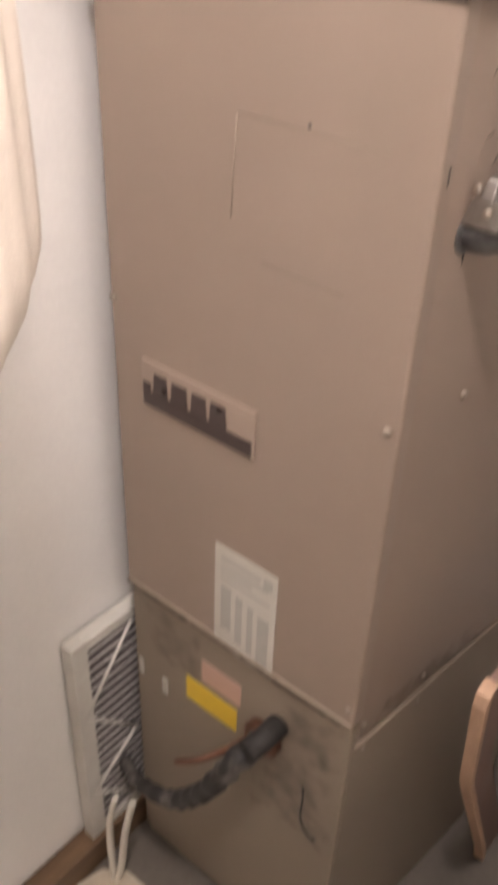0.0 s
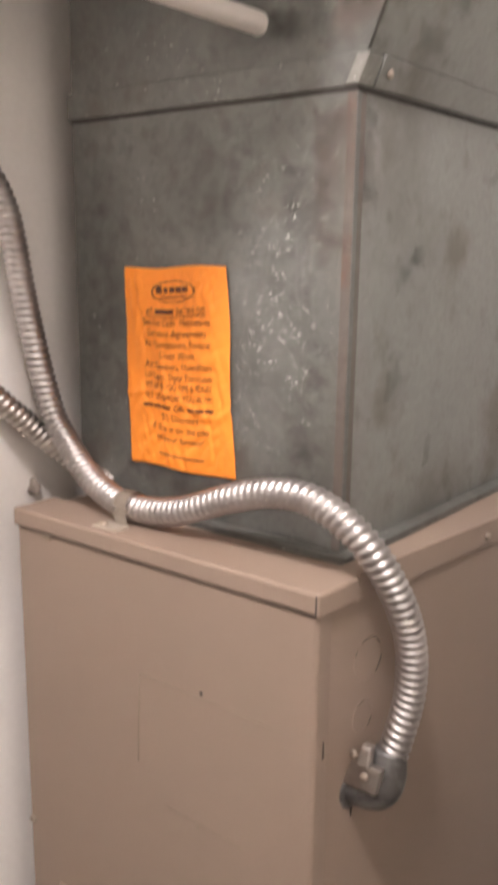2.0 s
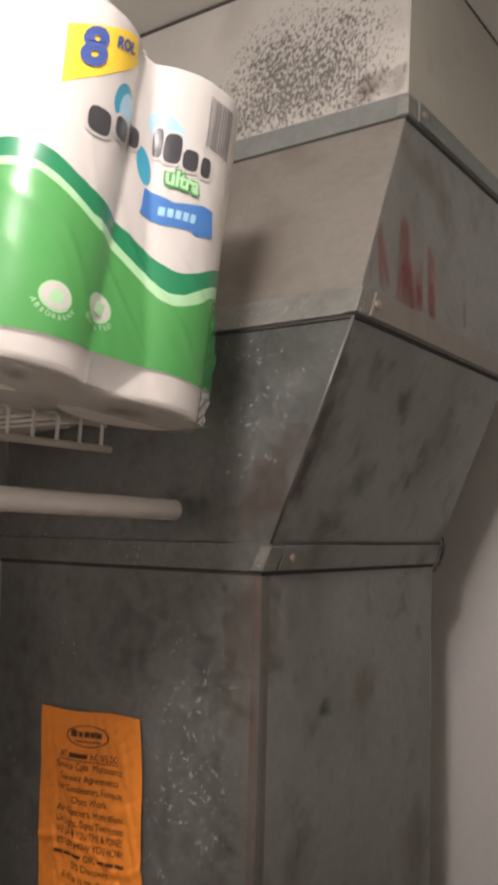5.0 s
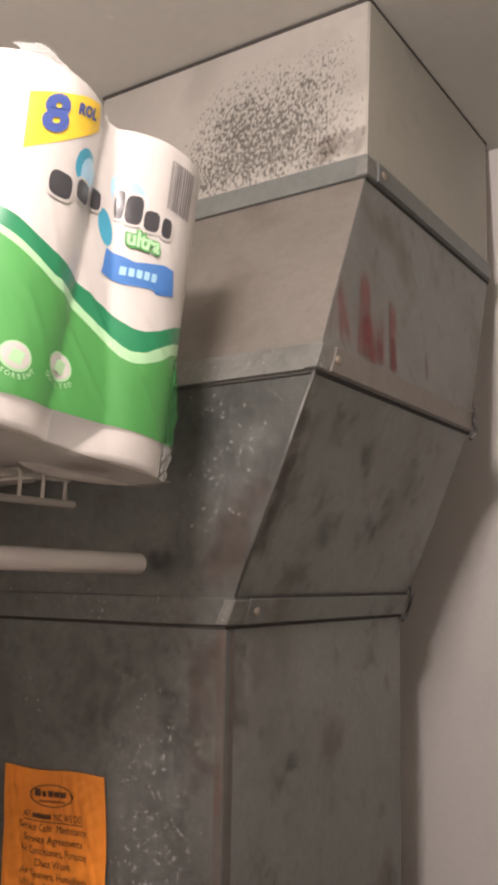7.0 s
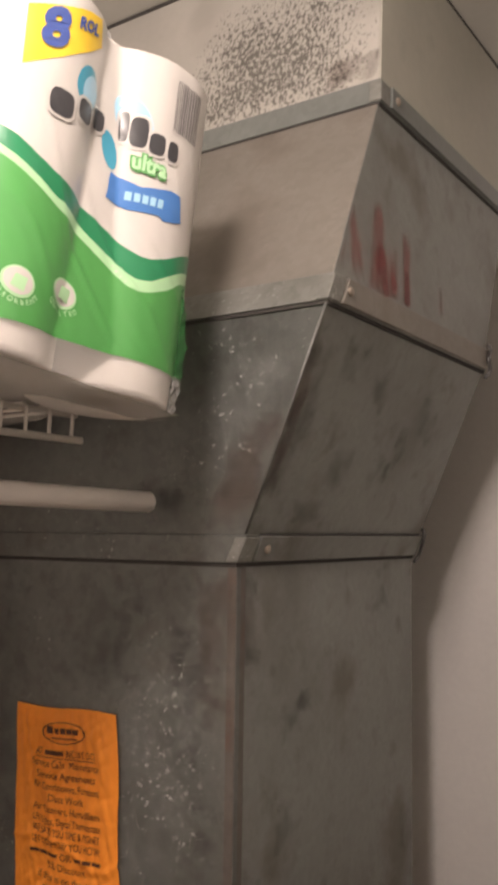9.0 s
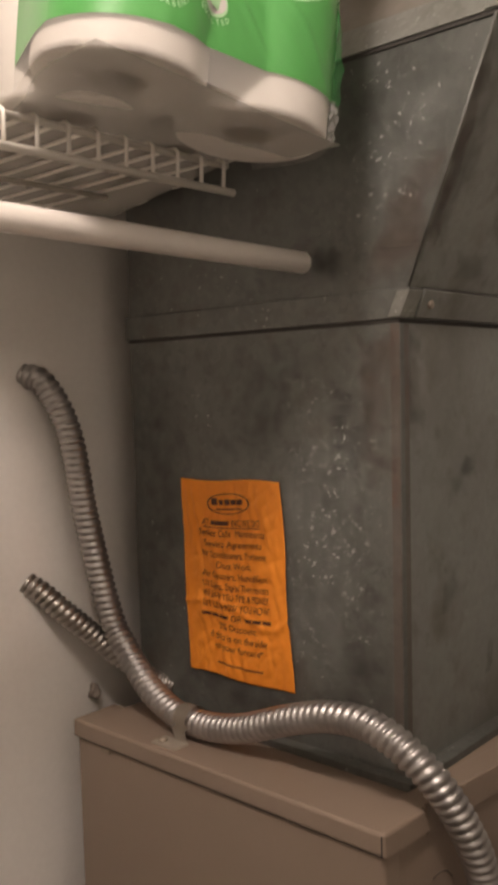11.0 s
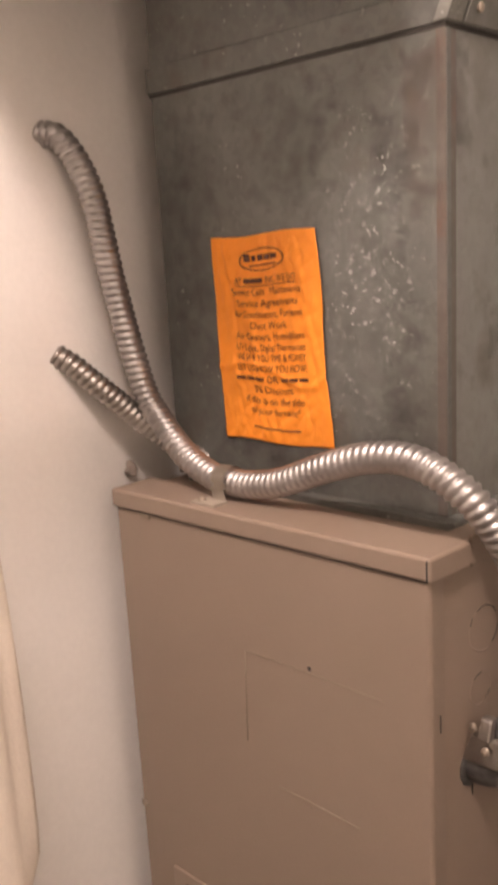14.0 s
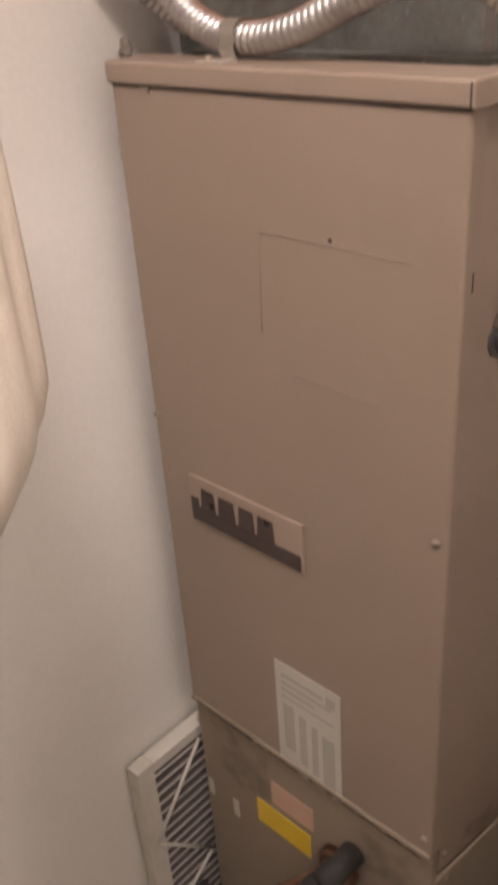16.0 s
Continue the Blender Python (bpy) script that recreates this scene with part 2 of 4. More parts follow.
grey_primer = mat("grey_primer", (0.42, 0.41, 0.35), 0.6, vary=0.08, scale=6.0, fine=90, bump=0.08, stain=(0.30, 0.29, 0.25), stain_at=0.58, stain_scale=7.0)

green_tint_film = bpy.data.materials.new("green_tinted_film")
green_tint_film.use_nodes = True
_b = green_tint_film.node_tree.nodes["Principled BSDF"]
_b.inputs["Base Color"].default_value = (0.05, 0.30, 0.08, 1)
_b.inputs["Roughness"].default_value, _b.inputs["Alpha"].default_value = 0.22, 0.55

clear_film = bpy.data.materials.new("clear_film")
clear_film.use_nodes = True
_b = clear_film.node_tree.nodes["Principled BSDF"]
_b.inputs["Base Color"].default_value = (0.95, 0.95, 0.93, 1)
_b.inputs["Roughness"].default_value, _b.inputs["Alpha"].default_value = 0.15, 0.30

milky_film = bpy.data.materials.new("milky_film")
milky_film.use_nodes = True
_b = milky_film.node_tree.nodes["Principled BSDF"]
_b.inputs["Base Color"].default_value = (0.85, 0.83, 0.79, 1)
_b.inputs["Roughness"].default_value, _b.inputs["Alpha"].default_value = 0.3, 0.22

base_milk = bpy.data.materials.new("white_stretch_film")
base_milk.use_nodes = True
_b = base_milk.node_tree.nodes["Principled BSDF"]
_b.inputs["Base Color"].default_value = (0.78, 0.76, 0.71, 1)
_b.inputs["Roughness"].default_value, _b.inputs["Alpha"].default_value = 0.35, 0.34


# ---- builders ----
def bm_box(x0, x1, y0, y1, z0, z1, bevel=0.0, seg=2, bm=None):
    own = bm is None
    bm = bm or bmesh.new()
    vs = [bm.verts.new((x, y, z)) for z in (z0, z1) for x, y in ((x0, y0), (x1, y0), (x1, y1), (x0, y1))]
    fs = [bm.faces.new([vs[i] for i in f]) for f in ((3, 2, 1, 0), (4, 5, 6, 7), (0, 1, 5, 4), (1, 2, 6, 5), (2, 3, 7, 6), (3, 0, 4, 7))]
    if bevel and own:
        bmesh.ops.bevel(bm, geom=bm.edges[:], offset=bevel, segments=seg, profile=0.5, affect="EDGES")
    return bm


def bm_loft(rects, bevel=0.0):
    """A solid through level rectangles (x0, x1, y0, y1, z)."""
    bm = bmesh.new()
    rings = [[bm.verts.new((x, y, z)) for x, y in ((a, c), (b, c), (b, d), (a, d))] for a, b, c, d, z in rects]
    for p, q in zip(rings, rings[1:]):
        for i in range(4):
            bm.faces.new((p[i], p[(i + 1) % 4], q[(i + 1) % 4], q[i]))
    bm.faces.new(rings[0][::-1])
    bm.faces.new(rings[-1])
    if bevel:
        bmesh.ops.bevel(bm, geom=bm.edges[:], offset=bevel, segments=2, profile=0.5, affect="EDGES")
    return bm


def bm_tube(path, radius, sides=14, ends=True, bm=None):
    """A round bar along points; radius may be a function of (index, angle)."""
    bm = bm or bmesh.new()
    pts = [Vector(p) for p in path]
    up = Vector((0.13, 0.2, 0.97)).normalized()
    rings, ref = [], None
    for i, p in enumerate(pts):
        d = (pts[min(i + 1, len(pts) - 1)] - pts[max(i - 1, 0)]).normalized()
        ref = (up if ref is None else ref)
        ref = (ref - d * ref.dot(d))
        if ref.length < 1e-4:
            ref = Vector((1, 0, 0)) - d * d.x
        ref.normalize()
        side = d.cross(ref)
        ring = []
        for k in range(sides):
            a = 2 * math.pi * k / sides
            r = radius(i, a) if callable(radius) else radius
            ring.append(bm.verts.new(p + (ref * math.cos(a) + side * math.sin(a)) * r))
        rings.append(ring)
    for p, q in zip(rings, rings[1:]):
        for k in range(sides):
            f = bm.faces.new((p[k], p[(k + 1) % sides], q[(k + 1) % sides], q[k]))
            f.smooth = True
    if ends:
        bm.faces.new(rings[0][::-1])
        bm.faces.new(rings[-1])
    return bm


def spline(ctrl, step):
    """Evenly spaced points on a Catmull-Rom curve through ctrl."""
    c = [Vector(p) for p in ctrl]
    c = [c[0] * 2 - c[1]] + c + [c[-1] * 2 - c[-2]]
    fine = []
    for a, b, d, e in zip(c, c[1:], c[2:], c[3:]):
        for i in range(60):
            t = i / 60
            fine.append(0.5 * (2 * b + (d - a) * t + (2 * a - 5 * b + 4 * d - e) * t * t + (3 * b - a - 3 * d + e) * t ** 3))
    fine.append(c[-2])
    out, left = [fine[0]], step
    for p, q in zip(fine, fine[1:]):
        seg = (q - p).length
        while seg >= left > 0:
            p = p + (q - p) * (left / seg)
            out.append(p.copy())
            seg = (q - p).length
            left = step
        left -= seg
    return out


def bm_disc(c, axis, r, h, sides=16, dome=0.0):
    """A short cylinder from c along axis, its rim rounded."""
    a = Vector(axis).normalized()
    c = Vector(c)
    pts = [c, c + a * h * 0.7, c + a * h, c + a * (h + dome)]
    rr = [r, r, r * 0.8, r * 0.25]
    bm = bmesh.new()
    t = a.orthogonal().normalized()
    s = a.cross(t)
    rings = [[bm.verts.new(p + (t * math.cos(2 * math.pi * k / sides) + s * math.sin(2 * math.pi * k / sides)) * q) for k in range(sides)] for p, q in zip(pts, rr)]
    for p, q in zip(rings, rings[1:]):
        for k in range(sides):
            bm.faces.new((p[k], p[(k + 1) % sides], q[(k + 1) % sides], q[k]))
    bm.faces.new(rings[0][::-1])
    bm.faces.new(rings[-1])
    return bm


def mesh_of(name, bm, material):
    bmesh.ops.recalc_face_normals(bm, faces=bm.faces[:])
    me = bpy.data.meshes.new(name)
    bm.to_mesh(me)
    bm.free()
    me.materials.append(material)
    return me


def part(name, bm, material, parent, label=""):
    ob = new(name, mesh_of(name, bm, material))
    ob.parent = parent
    return tagged(ob, label)


def thing(name, label, category, group="", kind=""):
    return tagged(new(name), label, category, group, kind)


def solid(name, bm, material, label, category, group="", kind=""):
    return tagged(new(name, mesh_of(name, bm, material)), label, category, group, kind)


def text_mesh(words, size, shear=0.0, align="CENTER", offset=0.0):
    """Vertices and faces of a line of writing, in its own plane."""
    cu = bpy.data.curves.new("writing", "FONT")
    cu.body, cu.size, cu.align_x, cu.align_y, cu.shear, cu.offset = words, size, align, "CENTER", shear, offset
    cu.resolution_u = 3
    ob = bpy.data.objects.new("writing", cu)
    scene.collection.objects.link(ob)
    dg = bpy.context.evaluated_depsgraph_get()
    me = bpy.data.meshes.new_from_object(ob.evaluated_get(dg))
    vs, fs = [tuple(v.co) for v in me.vertices], [tuple(p.vertices) for p in me.polygons]
    bpy.data.objects.remove(ob)
    bpy.data.meshes.remove(me)
    return vs, fs


def bm_mapped(vs, fs, place, bm=None):
    """Flat vertices laid onto a surface: place(u, v) gives the point."""
    bm = bm or bmesh.new()
    b = [bm.verts.new(place(v[0], v[1])) for v in vs]
    for f in fs:
        try:
            bm.faces.new([b[i] for i in f])
        except ValueError:
            pass
    return bm


def strip(lower, upper, place, rows=6, bm=None):
    """A patch between two lines of (u, v) points, laid onto a surface."""
    bm = bm or bmesh.new()
    g = []
    for (a, b), (c, d) in zip(lower, upper):
        g.append([bm.verts.new(place(a + (c - a) * k / rows, b + (d - b) * k / rows)) for k in range(rows + 1)])
    for p, q in zip(g, g[1:]):
        for k in range(rows):
            bm.faces.new((p[k], q[k], q[k + 1], p[k + 1])).smooth = True
    return bm


def lerp_line(pts, n):
    """n + 1 points along a polyline, evenly in its first coordinate."""
    u0, u1 = pts[0][0], pts[-1][0]
    out = []
    for i in range(n + 1):
        u = u0 + (u1 - u0) * i / n
        for (a, b), (c, d) in zip(pts, pts[1:]):
            if u <= c + 1e-9:
                out.append((u, b + (d - b) * (u - a) / (c - a)))
                break
    return out


def screw(parent, c, axis, r=0.005, name="screw"):
    ob = part(name, bm_disc(c, axis, r, 0.003, 10, 0.0008), screw_steel, parent)
    return ob


# ---- the closet ----
WX, BY, CZ = -0.055, 0.66, 2.603
# Both walls at NX, NY are out of view; distances set by their bounce.
NX, NY = 1.35, -2.2
solid("floor", bm_box(WX - 0.12, NX + 0.12, NY - 0.12, BY + 0.12, -0.1, 0.0), concrete, "dark worn concrete closet floor", "floor", kind="structure")
solid("ceiling", bm_box(WX - 0.12, NX + 0.12, NY - 0.12, BY + 0.12, CZ, CZ + 0.1), ceiling_paint, "textured off-white painted ceiling", "ceiling", kind="structure")
solid("wall_west", bm_box(WX - 0.1, WX, NY - 0.1, BY + 0.1, 0, CZ), wall_paint, "off-white painted drywall beside the furnace", "wall", kind="structure")
solid("wall_north", bm_box(WX, NX, BY, BY + 0.1, 0, CZ), wall_paint, "off-white painted drywall behind the furnace", "wall", kind="structure")
# Unseen wall, kept white and near to reflect light onto right-facing surfaces.
solid("wall_east", bm_box(NX, NX + 0.1, NY - 0.1, BY + 0.1, 0, CZ), wall_paint, "unseen off-white wall placed to bounce light", "wall", kind="structure")
# Unseen wall, added to keep bounce light off the furnace's right side.
solid("wall_return", bm_box(0.72, 0.82, -0.08, BY, 0, CZ), wall_paint, "unseen off-white wall added to block light from the furnace's side", "wall", kind="structure")
# Unseen wall behind the camera, dark so that it returns little fill.
solid("wall_south", bm_box(WX, NX, NY - 0.1, NY, 0, CZ), fill_cut_paint, "unseen taupe wall, darkened to cut fill light", "wall", kind="structure")
solid("baseboard", bm_box(WX + 0.0005, WX + 0.042, NY + 0.001, BY - 0.001, 0.0, 0.072, 0.003), sill_wood, "dark-stained wooden rail along the wall's foot", "baseboard", kind="structure")

# ---- furnace ----
FW, FD, FH, SZ = 0.400, 0.515, 1.500, 0.664
furnace = thing("furnace", "tan enamelled upflow furnace cabinet standing on the closet floor", "furnace")
part("side_casing", bm_box(0.003, FW - 0.002, 0.022, FD, 0.61, FH - 0.022, 0.002), tan, furnace)
part("lower_casing", bm_box(0.002, FW - 0.001, 0.012, FD, 0.0, 0.602, 0.003), tan_low, furnace, "dusty tan lower casing")
part("casing_gap", bm_box(0.008, FW - 0.008, 0.02, FD - 0.01, 0.600, 0.612), dark_gap, furnace, "dark gap between casings")
part("top_panel", bm_box(0.004, FW - 0.004, 0.02, FD, FH - 0.022, FH - 0.006, 0.002), tan, furnace)


def upper_door():
    """A shallow pan with a rounded front edge."""
    bm = bm_box(0.0, FW, 0.0, 0.021, SZ, FH - 0.0215)
    up = [e for e in bm.edges if abs(e.verts[0].co.y) < 1e-6 and abs(e.verts[1].co.y) < 1e-6]
    bmesh.ops.bevel(bm, geom=up, offset=0.004, segments=3, profile=0.5, affect="EDGES")
    return bm


door = part("upper_door", upper_door(), tan, furnace, "tan enamelled upper access door")
for p, q in (((0.188, 1.3615), (0.354, 1.3605)), ((0.1875, 1.360), (0.1835, 1.262)), ((0.224, 1.2265), (0.322, 1.2235))):
    part("pressed_crease", bm_tube([(p[0], 0.0, p[1]), ((p[0] + q[0]) / 2, 0.0, (p[1] + q[1]) / 2 + 0.0004), (q[0], 0.0, q[1])], 0.0007, 6), tan_low, door)
part("dimple", bm_disc((0.265, 0.0, 1.221), (0, -1, 0), 0.0018, 0.0005, 10), tan_low, door)
part("rim_notch", bm_box(0.043, 0.057, -0.0025, 0.002, 1.4735, 1.4785, 0.001), tan_low, door)
part("dimple", bm_disc((0.270, 0.0, 1.366), (0, -1, 0), 0.0022, 0.0006, 10), dark_gap, door, "small dark hole")
part("door_lip", bm_box(0.001, FW - 0.001, -0.003, 0.004, SZ - 0.006, SZ + 0.0015, 0.0012), tan_low, door)
lower_door = part("lower_door", bm_box(0.002, FW - 0.002, 0.005, 0.02, 0.03, SZ - 0.012, 0.003), tan_low, furnace, "dusty tan lower access door")
part("handle_cut", bm_tube(spline([(0.335, 0.005, 0.47), (0.338, 0.003, 0.44), (0.337, 0.003, 0.40), (0.350, 0.003, 0.375), (0.368, 0.004, 0.37)], 0.004), 0.0014, 8), dark_gap, lower_door, "dark curved finger slot")
part("door_gap", bm_box(0.004, FW - 0.004, 0.008, 0.02, SZ - 0.012, SZ - 0.004), dark_gap, furnace, "dark gap between doors")


def rim():
    """Folded top flange with a short return round each corner."""
    bm = bm_box(-0.002, FW + 0.003, -0.004, 0.10, FH - 0.020, FH)
    e = [x for x in bm.edges if all(v.co.z > FH - 1e-5 for v in x.verts) or all(v.co.y < 0 for v in x.verts)]
    bmesh.ops.bevel(bm, geom=e, offset=0.003, segments=3, profile=0.5, affect="EDGES")
    # the return on the right ends in a slanted cut
    for v in bm.verts:
        if v.co.y > 0.05:
            v.co.y = 0.052 + (FH - v.co.z) * 0.3
    return bm


top_rim = part("top_rim", rim(), tan, furnace, "folded tan top flange")
part("corner_slit", bm_box(FW - 0.0004, FW + 0.0008, -0.0045, -0.0036, FH - 0.019, FH - 0.002), dark_gap, top_rim, "dark open corner slit")
part("rim_gap", bm_box(0.002, FW - 0.002, -0.0006, 0.02, FH - 0.0218, FH - 0.0196), dark_gap, furnace, "dark line under the flange")
part("side_flange", bm_box(FW - 0.003, FW + 0.001, 0.058, FD, FH - 0.024, FH + 0.003, 0.0012), tan, furnace, "tan folded side flange")
part("inner_flange", bm_box(FW - 0.03, FW - 0.0025, 0.05, FD - 0.01, FH - 0.008, FH - 0.001, 0.001), tan, furnace)
screw(door, (0.006, 0.0, 1.117), (0, -1, 0))
screw(door, (0.387, 0.0, 1.104), (0, -1, 0))
screw(door, (0.390, 0.0, 0.690), (0, -1, 0), 0.004)
screw(furnace, (FW - 0.002, 0.110, 1.105), (1, 0, 0))
screw(furnace, (FW + 0.001, 0.275, FH - 0.013), (1, 0, 0), 0.004)
for y, z in ((0.155, 0.635), (0.150, 0.585), (0.36, 0.640), (0.36, 0.585), (0.03, 0.640), (0.035, 0.59)):
    screw(furnace, (FW - 0.002, y, z), (1, 0, 0), 0.004)


def ring(c, r, w):
    """A shallow pressed circle on the side casing."""
    bm = bmesh.new()
    n, out = 36, []
    for k in range(n):
        a = 2 * math.pi * k / n
        out.append([bm.verts.new((FW - 0.002 + h, c[0] + math.cos(a) * q, c[1] + math.sin(a) * q)) for q, h in ((r + w, -0.0002), (r + w * 0.5, 0.0005), (r, -0.0002))])
    for p, q in zip(out, out[1:] + out[:1]):
        for i in range(2):
            bm.faces.new((p[i], q[i], q[i + 1], p[i + 1]))
    return bm


for c, r, arcs in (((0.078, 1.414), 0.0195, ((60, 150), (185, 235), (20, 40))), ((0.073, 1.359), 0.0135, ((50, 95), (200, 240)))):
    disc = part("knockout", ring(c, r, 0.0022), tan, furnace)
    for a0, a1 in arcs:
        part("knockout_slit", bm_tube([(FW - 0.0021, c[0] - math.cos(math.radians(a0 + (a1 - a0) * k / 8)) * (r + 0.001), c[1] + math.sin(math.radians(a0 + (a1 - a0) * k / 8)) * (r + 0.001)) for k in range(9)], 0.0007, 6), dark_gap, disc, "dark punched slit")
part("door_edge_slot", bm_box(FW - 0.0004, FW + 0.0006, 0.0125, 0.0140, 1.342, 1.358), dark_gap, door, "dark slot in the door edge")


# badge with plain dark shapes in place of the maker's letters
badge = part("name_badge", bm_box(0.051, 0.227, -0.003, 0.001, 0.990, 1.054, 0.001), badge_plate, door, "tan badge with dark brown shapes")
part("badge_bar", bm_box(0.053, 0.223, -0.0042, -0.002, 0.992, 1.013, 0.0006), badge_dark, badge, "dark brown bar")
part("badge_end", bm_box(0.053, 0.066, -0.0042, -0.002, 1.0135, 1.024, 0.0006), badge_dark, badge, "dark brown bar")


for x, w in ((0.070, 0.024), (0.099, 0.027), (0.131, 0.025), (0.160, 0.026)):
    part("badge_shape", bm_loft([(x, x + w, -0.0043, -0.002, 1.0135), (x + 0.002, x + w - 0.002, -0.0043, -0.002, 1.0405)], 0.0005), badge_dark, badge, "dark brown plain shape")

# paper labels on the doors
rating = part("rating_label", bm_box(0.170, 0.271, -0.0008, 0.001, 0.652, 0.834), label_paper, door, "grey-white printed rating label")
for x0, x1, z0, z1 in ((0.180, 0.245, 0.812, 0.818), (0.180, 0.258, 0.800, 0.805), (0.180, 0.232, 0.789, 0.794), (0.250, 0.264, 0.806, 0.822), (0.180, 0.262, 0.778, 0.782),
                       (0.181, 0.199, 0.690, 0.768), (0.206, 0.218, 0.676, 0.762), (0.226, 0.236, 0.672, 0.758), (0.243, 0.262, 0.666, 0.752), (0.182, 0.240, 0.658, 0.662)):
    part("print_bar", bm_box(x0, x1, -0.0011, 0, z0, z1), label_print, rating)
part("yellow_label", bm_box(0.112, 0.211, 0.0038, 0.006, 0.484, 0.531), yellow_label, lower_door, "yellow warning label")
part("pink_label", bm_box(0.143, 0.217, 0.0038, 0.006, 0.545, 0.589), pink_label, lower_door, "pale pink printed label")
part("white_tag", bm_box(0.009, 0.019, 0.0035, 0.006, 0.460, 0.493), label_paper, lower_door, "small white tag")
part("white_tag", bm_box(0.060, 0.071, 0.0035, 0.006, 0.452, 0.486), label_paper, lower_door, "small white tag")

# ---- ductwork above the furnace ----
R0, R1 = (0.0, 0.358, 0.095, 0.493, FH - 0.004), (0.0, 0.361, 0.095, 0.493, 1.914)
R2, R3 = (0.025, 0.466, 0.075, 0.471, 2.141), (0.045, 0.457, 0.200, 0.592, 2.373)
R4 = (0.050, 0.446, 0.236, 0.633, CZ - 0.002)
duct = thing("supply_duct", "stained galvanised sheet-metal supply duct rising from furnace to ceiling", "air duct")
plenum_box = part("plenum_box", bm_loft([R0, R1], 0.0015), galv, duct)
transition = part("transition", bm_loft([R1, R2], 0.0015), galv, duct)
offset_box = part("offset_box", bm_loft([R2, R3], 0.0015), galv, duct)
part("top_box", bm_loft([R3, R4], 0.0015), primer, duct, "flaked white-primed duct top")
part("top_side", bm_loft([(R3[1] - 0.01, R3[1] + 0.0012, R3[2] + 0.002, R3[3] - 0.002, R3[4] + 0.01), (R4[1] - 0.01, R4[1] + 0.0012, R4[2] + 0.002, R4[3] - 0.002, R4[4] - 0.001)]), grey_primer, duct, "grey-primed duct side")


def along(a, b, z):
    k = (z - a[4]) / (b[4] - a[4])
    return tuple(p + (q - p) * k for p, q in zip(a, b))


def grown(r, d):
    return (r[0] - d, r[1] + d, r[2] - d, r[3] + d, r[4])


def cleat(a, b, h, front, side, d=0.003, hook=True):
    """A folded joint: a slip along the front, a drive strip down the right side with a hooked end."""
    z0, z1 = a[4], a[4] + h
    lo, hi = along(a, b, z0), along(a, b, z1)
    ob = part("joint_cleat", bm_loft([grown(lo, d), grown(hi, d)], 0.001), front, duct, "galvanised folded joint")
    part("joint_shadow", bm_loft([grown((*lo[:4], z0 - 0.0035), 0.0012), grown((*lo[:4], z0 + 0.001), 0.0012)]), dark_gap, ob, "dark joint line")
    part("drive_strip", bm_loft([(lo[1] - 0.004, lo[1] + 0.0062, lo[2] + 0.020, lo[3] - 0.004, z0 + 0.001), (hi[1] - 0.004, hi[1] + 0.0062, hi[2] + 0.020, hi[3] - 0.004, z1 - 0.001)], 0.0012), side, ob, "flat galvanised drive strip")
    up = along(a, b, z1 + 0.0010)
    part("upper_joint_line", bm_loft([(hi[1] - 0.004, hi[1] + 0.0042, hi[2] + 0.022, hi[3] - 0.010, z1 - 0.001), (up[1] - 0.004, up[1] + 0.0016, up[2] + 0.022, up[3] - 0.010, z1 + 0.0010)]), dark_gap, ob, "dark joint line")
    part("corner_tab", bm_loft([(lo[1] - 0.009, lo[1] + 0.0045, lo[2] - 0.0045, lo[2] + 0.019, z0 + 0.001), (hi[1] - 0.009, hi[1] + 0.0045, hi[2] - 0.0045, hi[2] + 0.019, z1 - 0.002)], 0.0012), galv_band, ob)
    screw(ob, (lo[1] + (hi[1] - lo[1]) * 0.5 + 0.0055, lo[2] + 0.034, z0 + h * 0.5), (1, 0, 0), 0.0045)
    if hook:
        part("end_fold", bm_tube(spline([(lo[1] + 0.002, lo[3] + 0.001, z0 - 0.009), (lo[1] + 0.007, lo[3] + 0.006, z0 + 0.001), ((lo[1] + hi[1]) / 2 + 0.009, lo[3] - 0.003, z0 + h * 0.5), (hi[1] + 0.007, hi[3] - 0.002, z1 + 0.001), (hi[1] + 0.002, hi[3] + 0.003, z1 + 0.008)], 0.003), 0.0022, 8), cast_zinc, ob, "dark bent strip end")
    return ob


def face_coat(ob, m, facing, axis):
    """A different sheet, with its own lighter or darker tone, on the faces that look one way."""
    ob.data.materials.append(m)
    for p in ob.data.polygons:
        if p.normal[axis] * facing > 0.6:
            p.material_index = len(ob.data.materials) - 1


# Right faces: a smoother sheet, its colour also raised as if better lit.
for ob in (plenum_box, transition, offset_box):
    face_coat(ob, galv_smooth_lit, 1, 0)
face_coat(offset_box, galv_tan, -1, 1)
cleat(R1, R2, 0.026, galv, galv_smooth_lit)
cleat(R2, R3, 0.028, galv_band, galv_tan)
cleat(R3, R4, 0.026, galv_cool, galv_cool, hook=False)
part("corner_lap", bm_loft([(0.350, 0.3595, 0.0940, 0.11, FH + 0.002), (0.353, 0.3625, 0.0940, 0.11, 1.91)], 0.0005), galv_warm, duct, "rust-tinted corner lap")
part("lap_edge", bm_loft([(0.3585, 0.3600, 0.0945, 0.101, FH + 0.002), (0.3615, 0.3630, 0.0945, 0.101, 1.91)]), galv, duct)
part("edge_fold", bm_tube([(0.3740, 0.0922, 1.941), (0.4665, 0.0745, 2.139)], 0.0014, 8), galv, duct)
part("base_flange", bm_box(0.03, 0.374, 0.082, 0.50, FH - 0.006, FH + 0.0015, 0.0006), galv, duct)
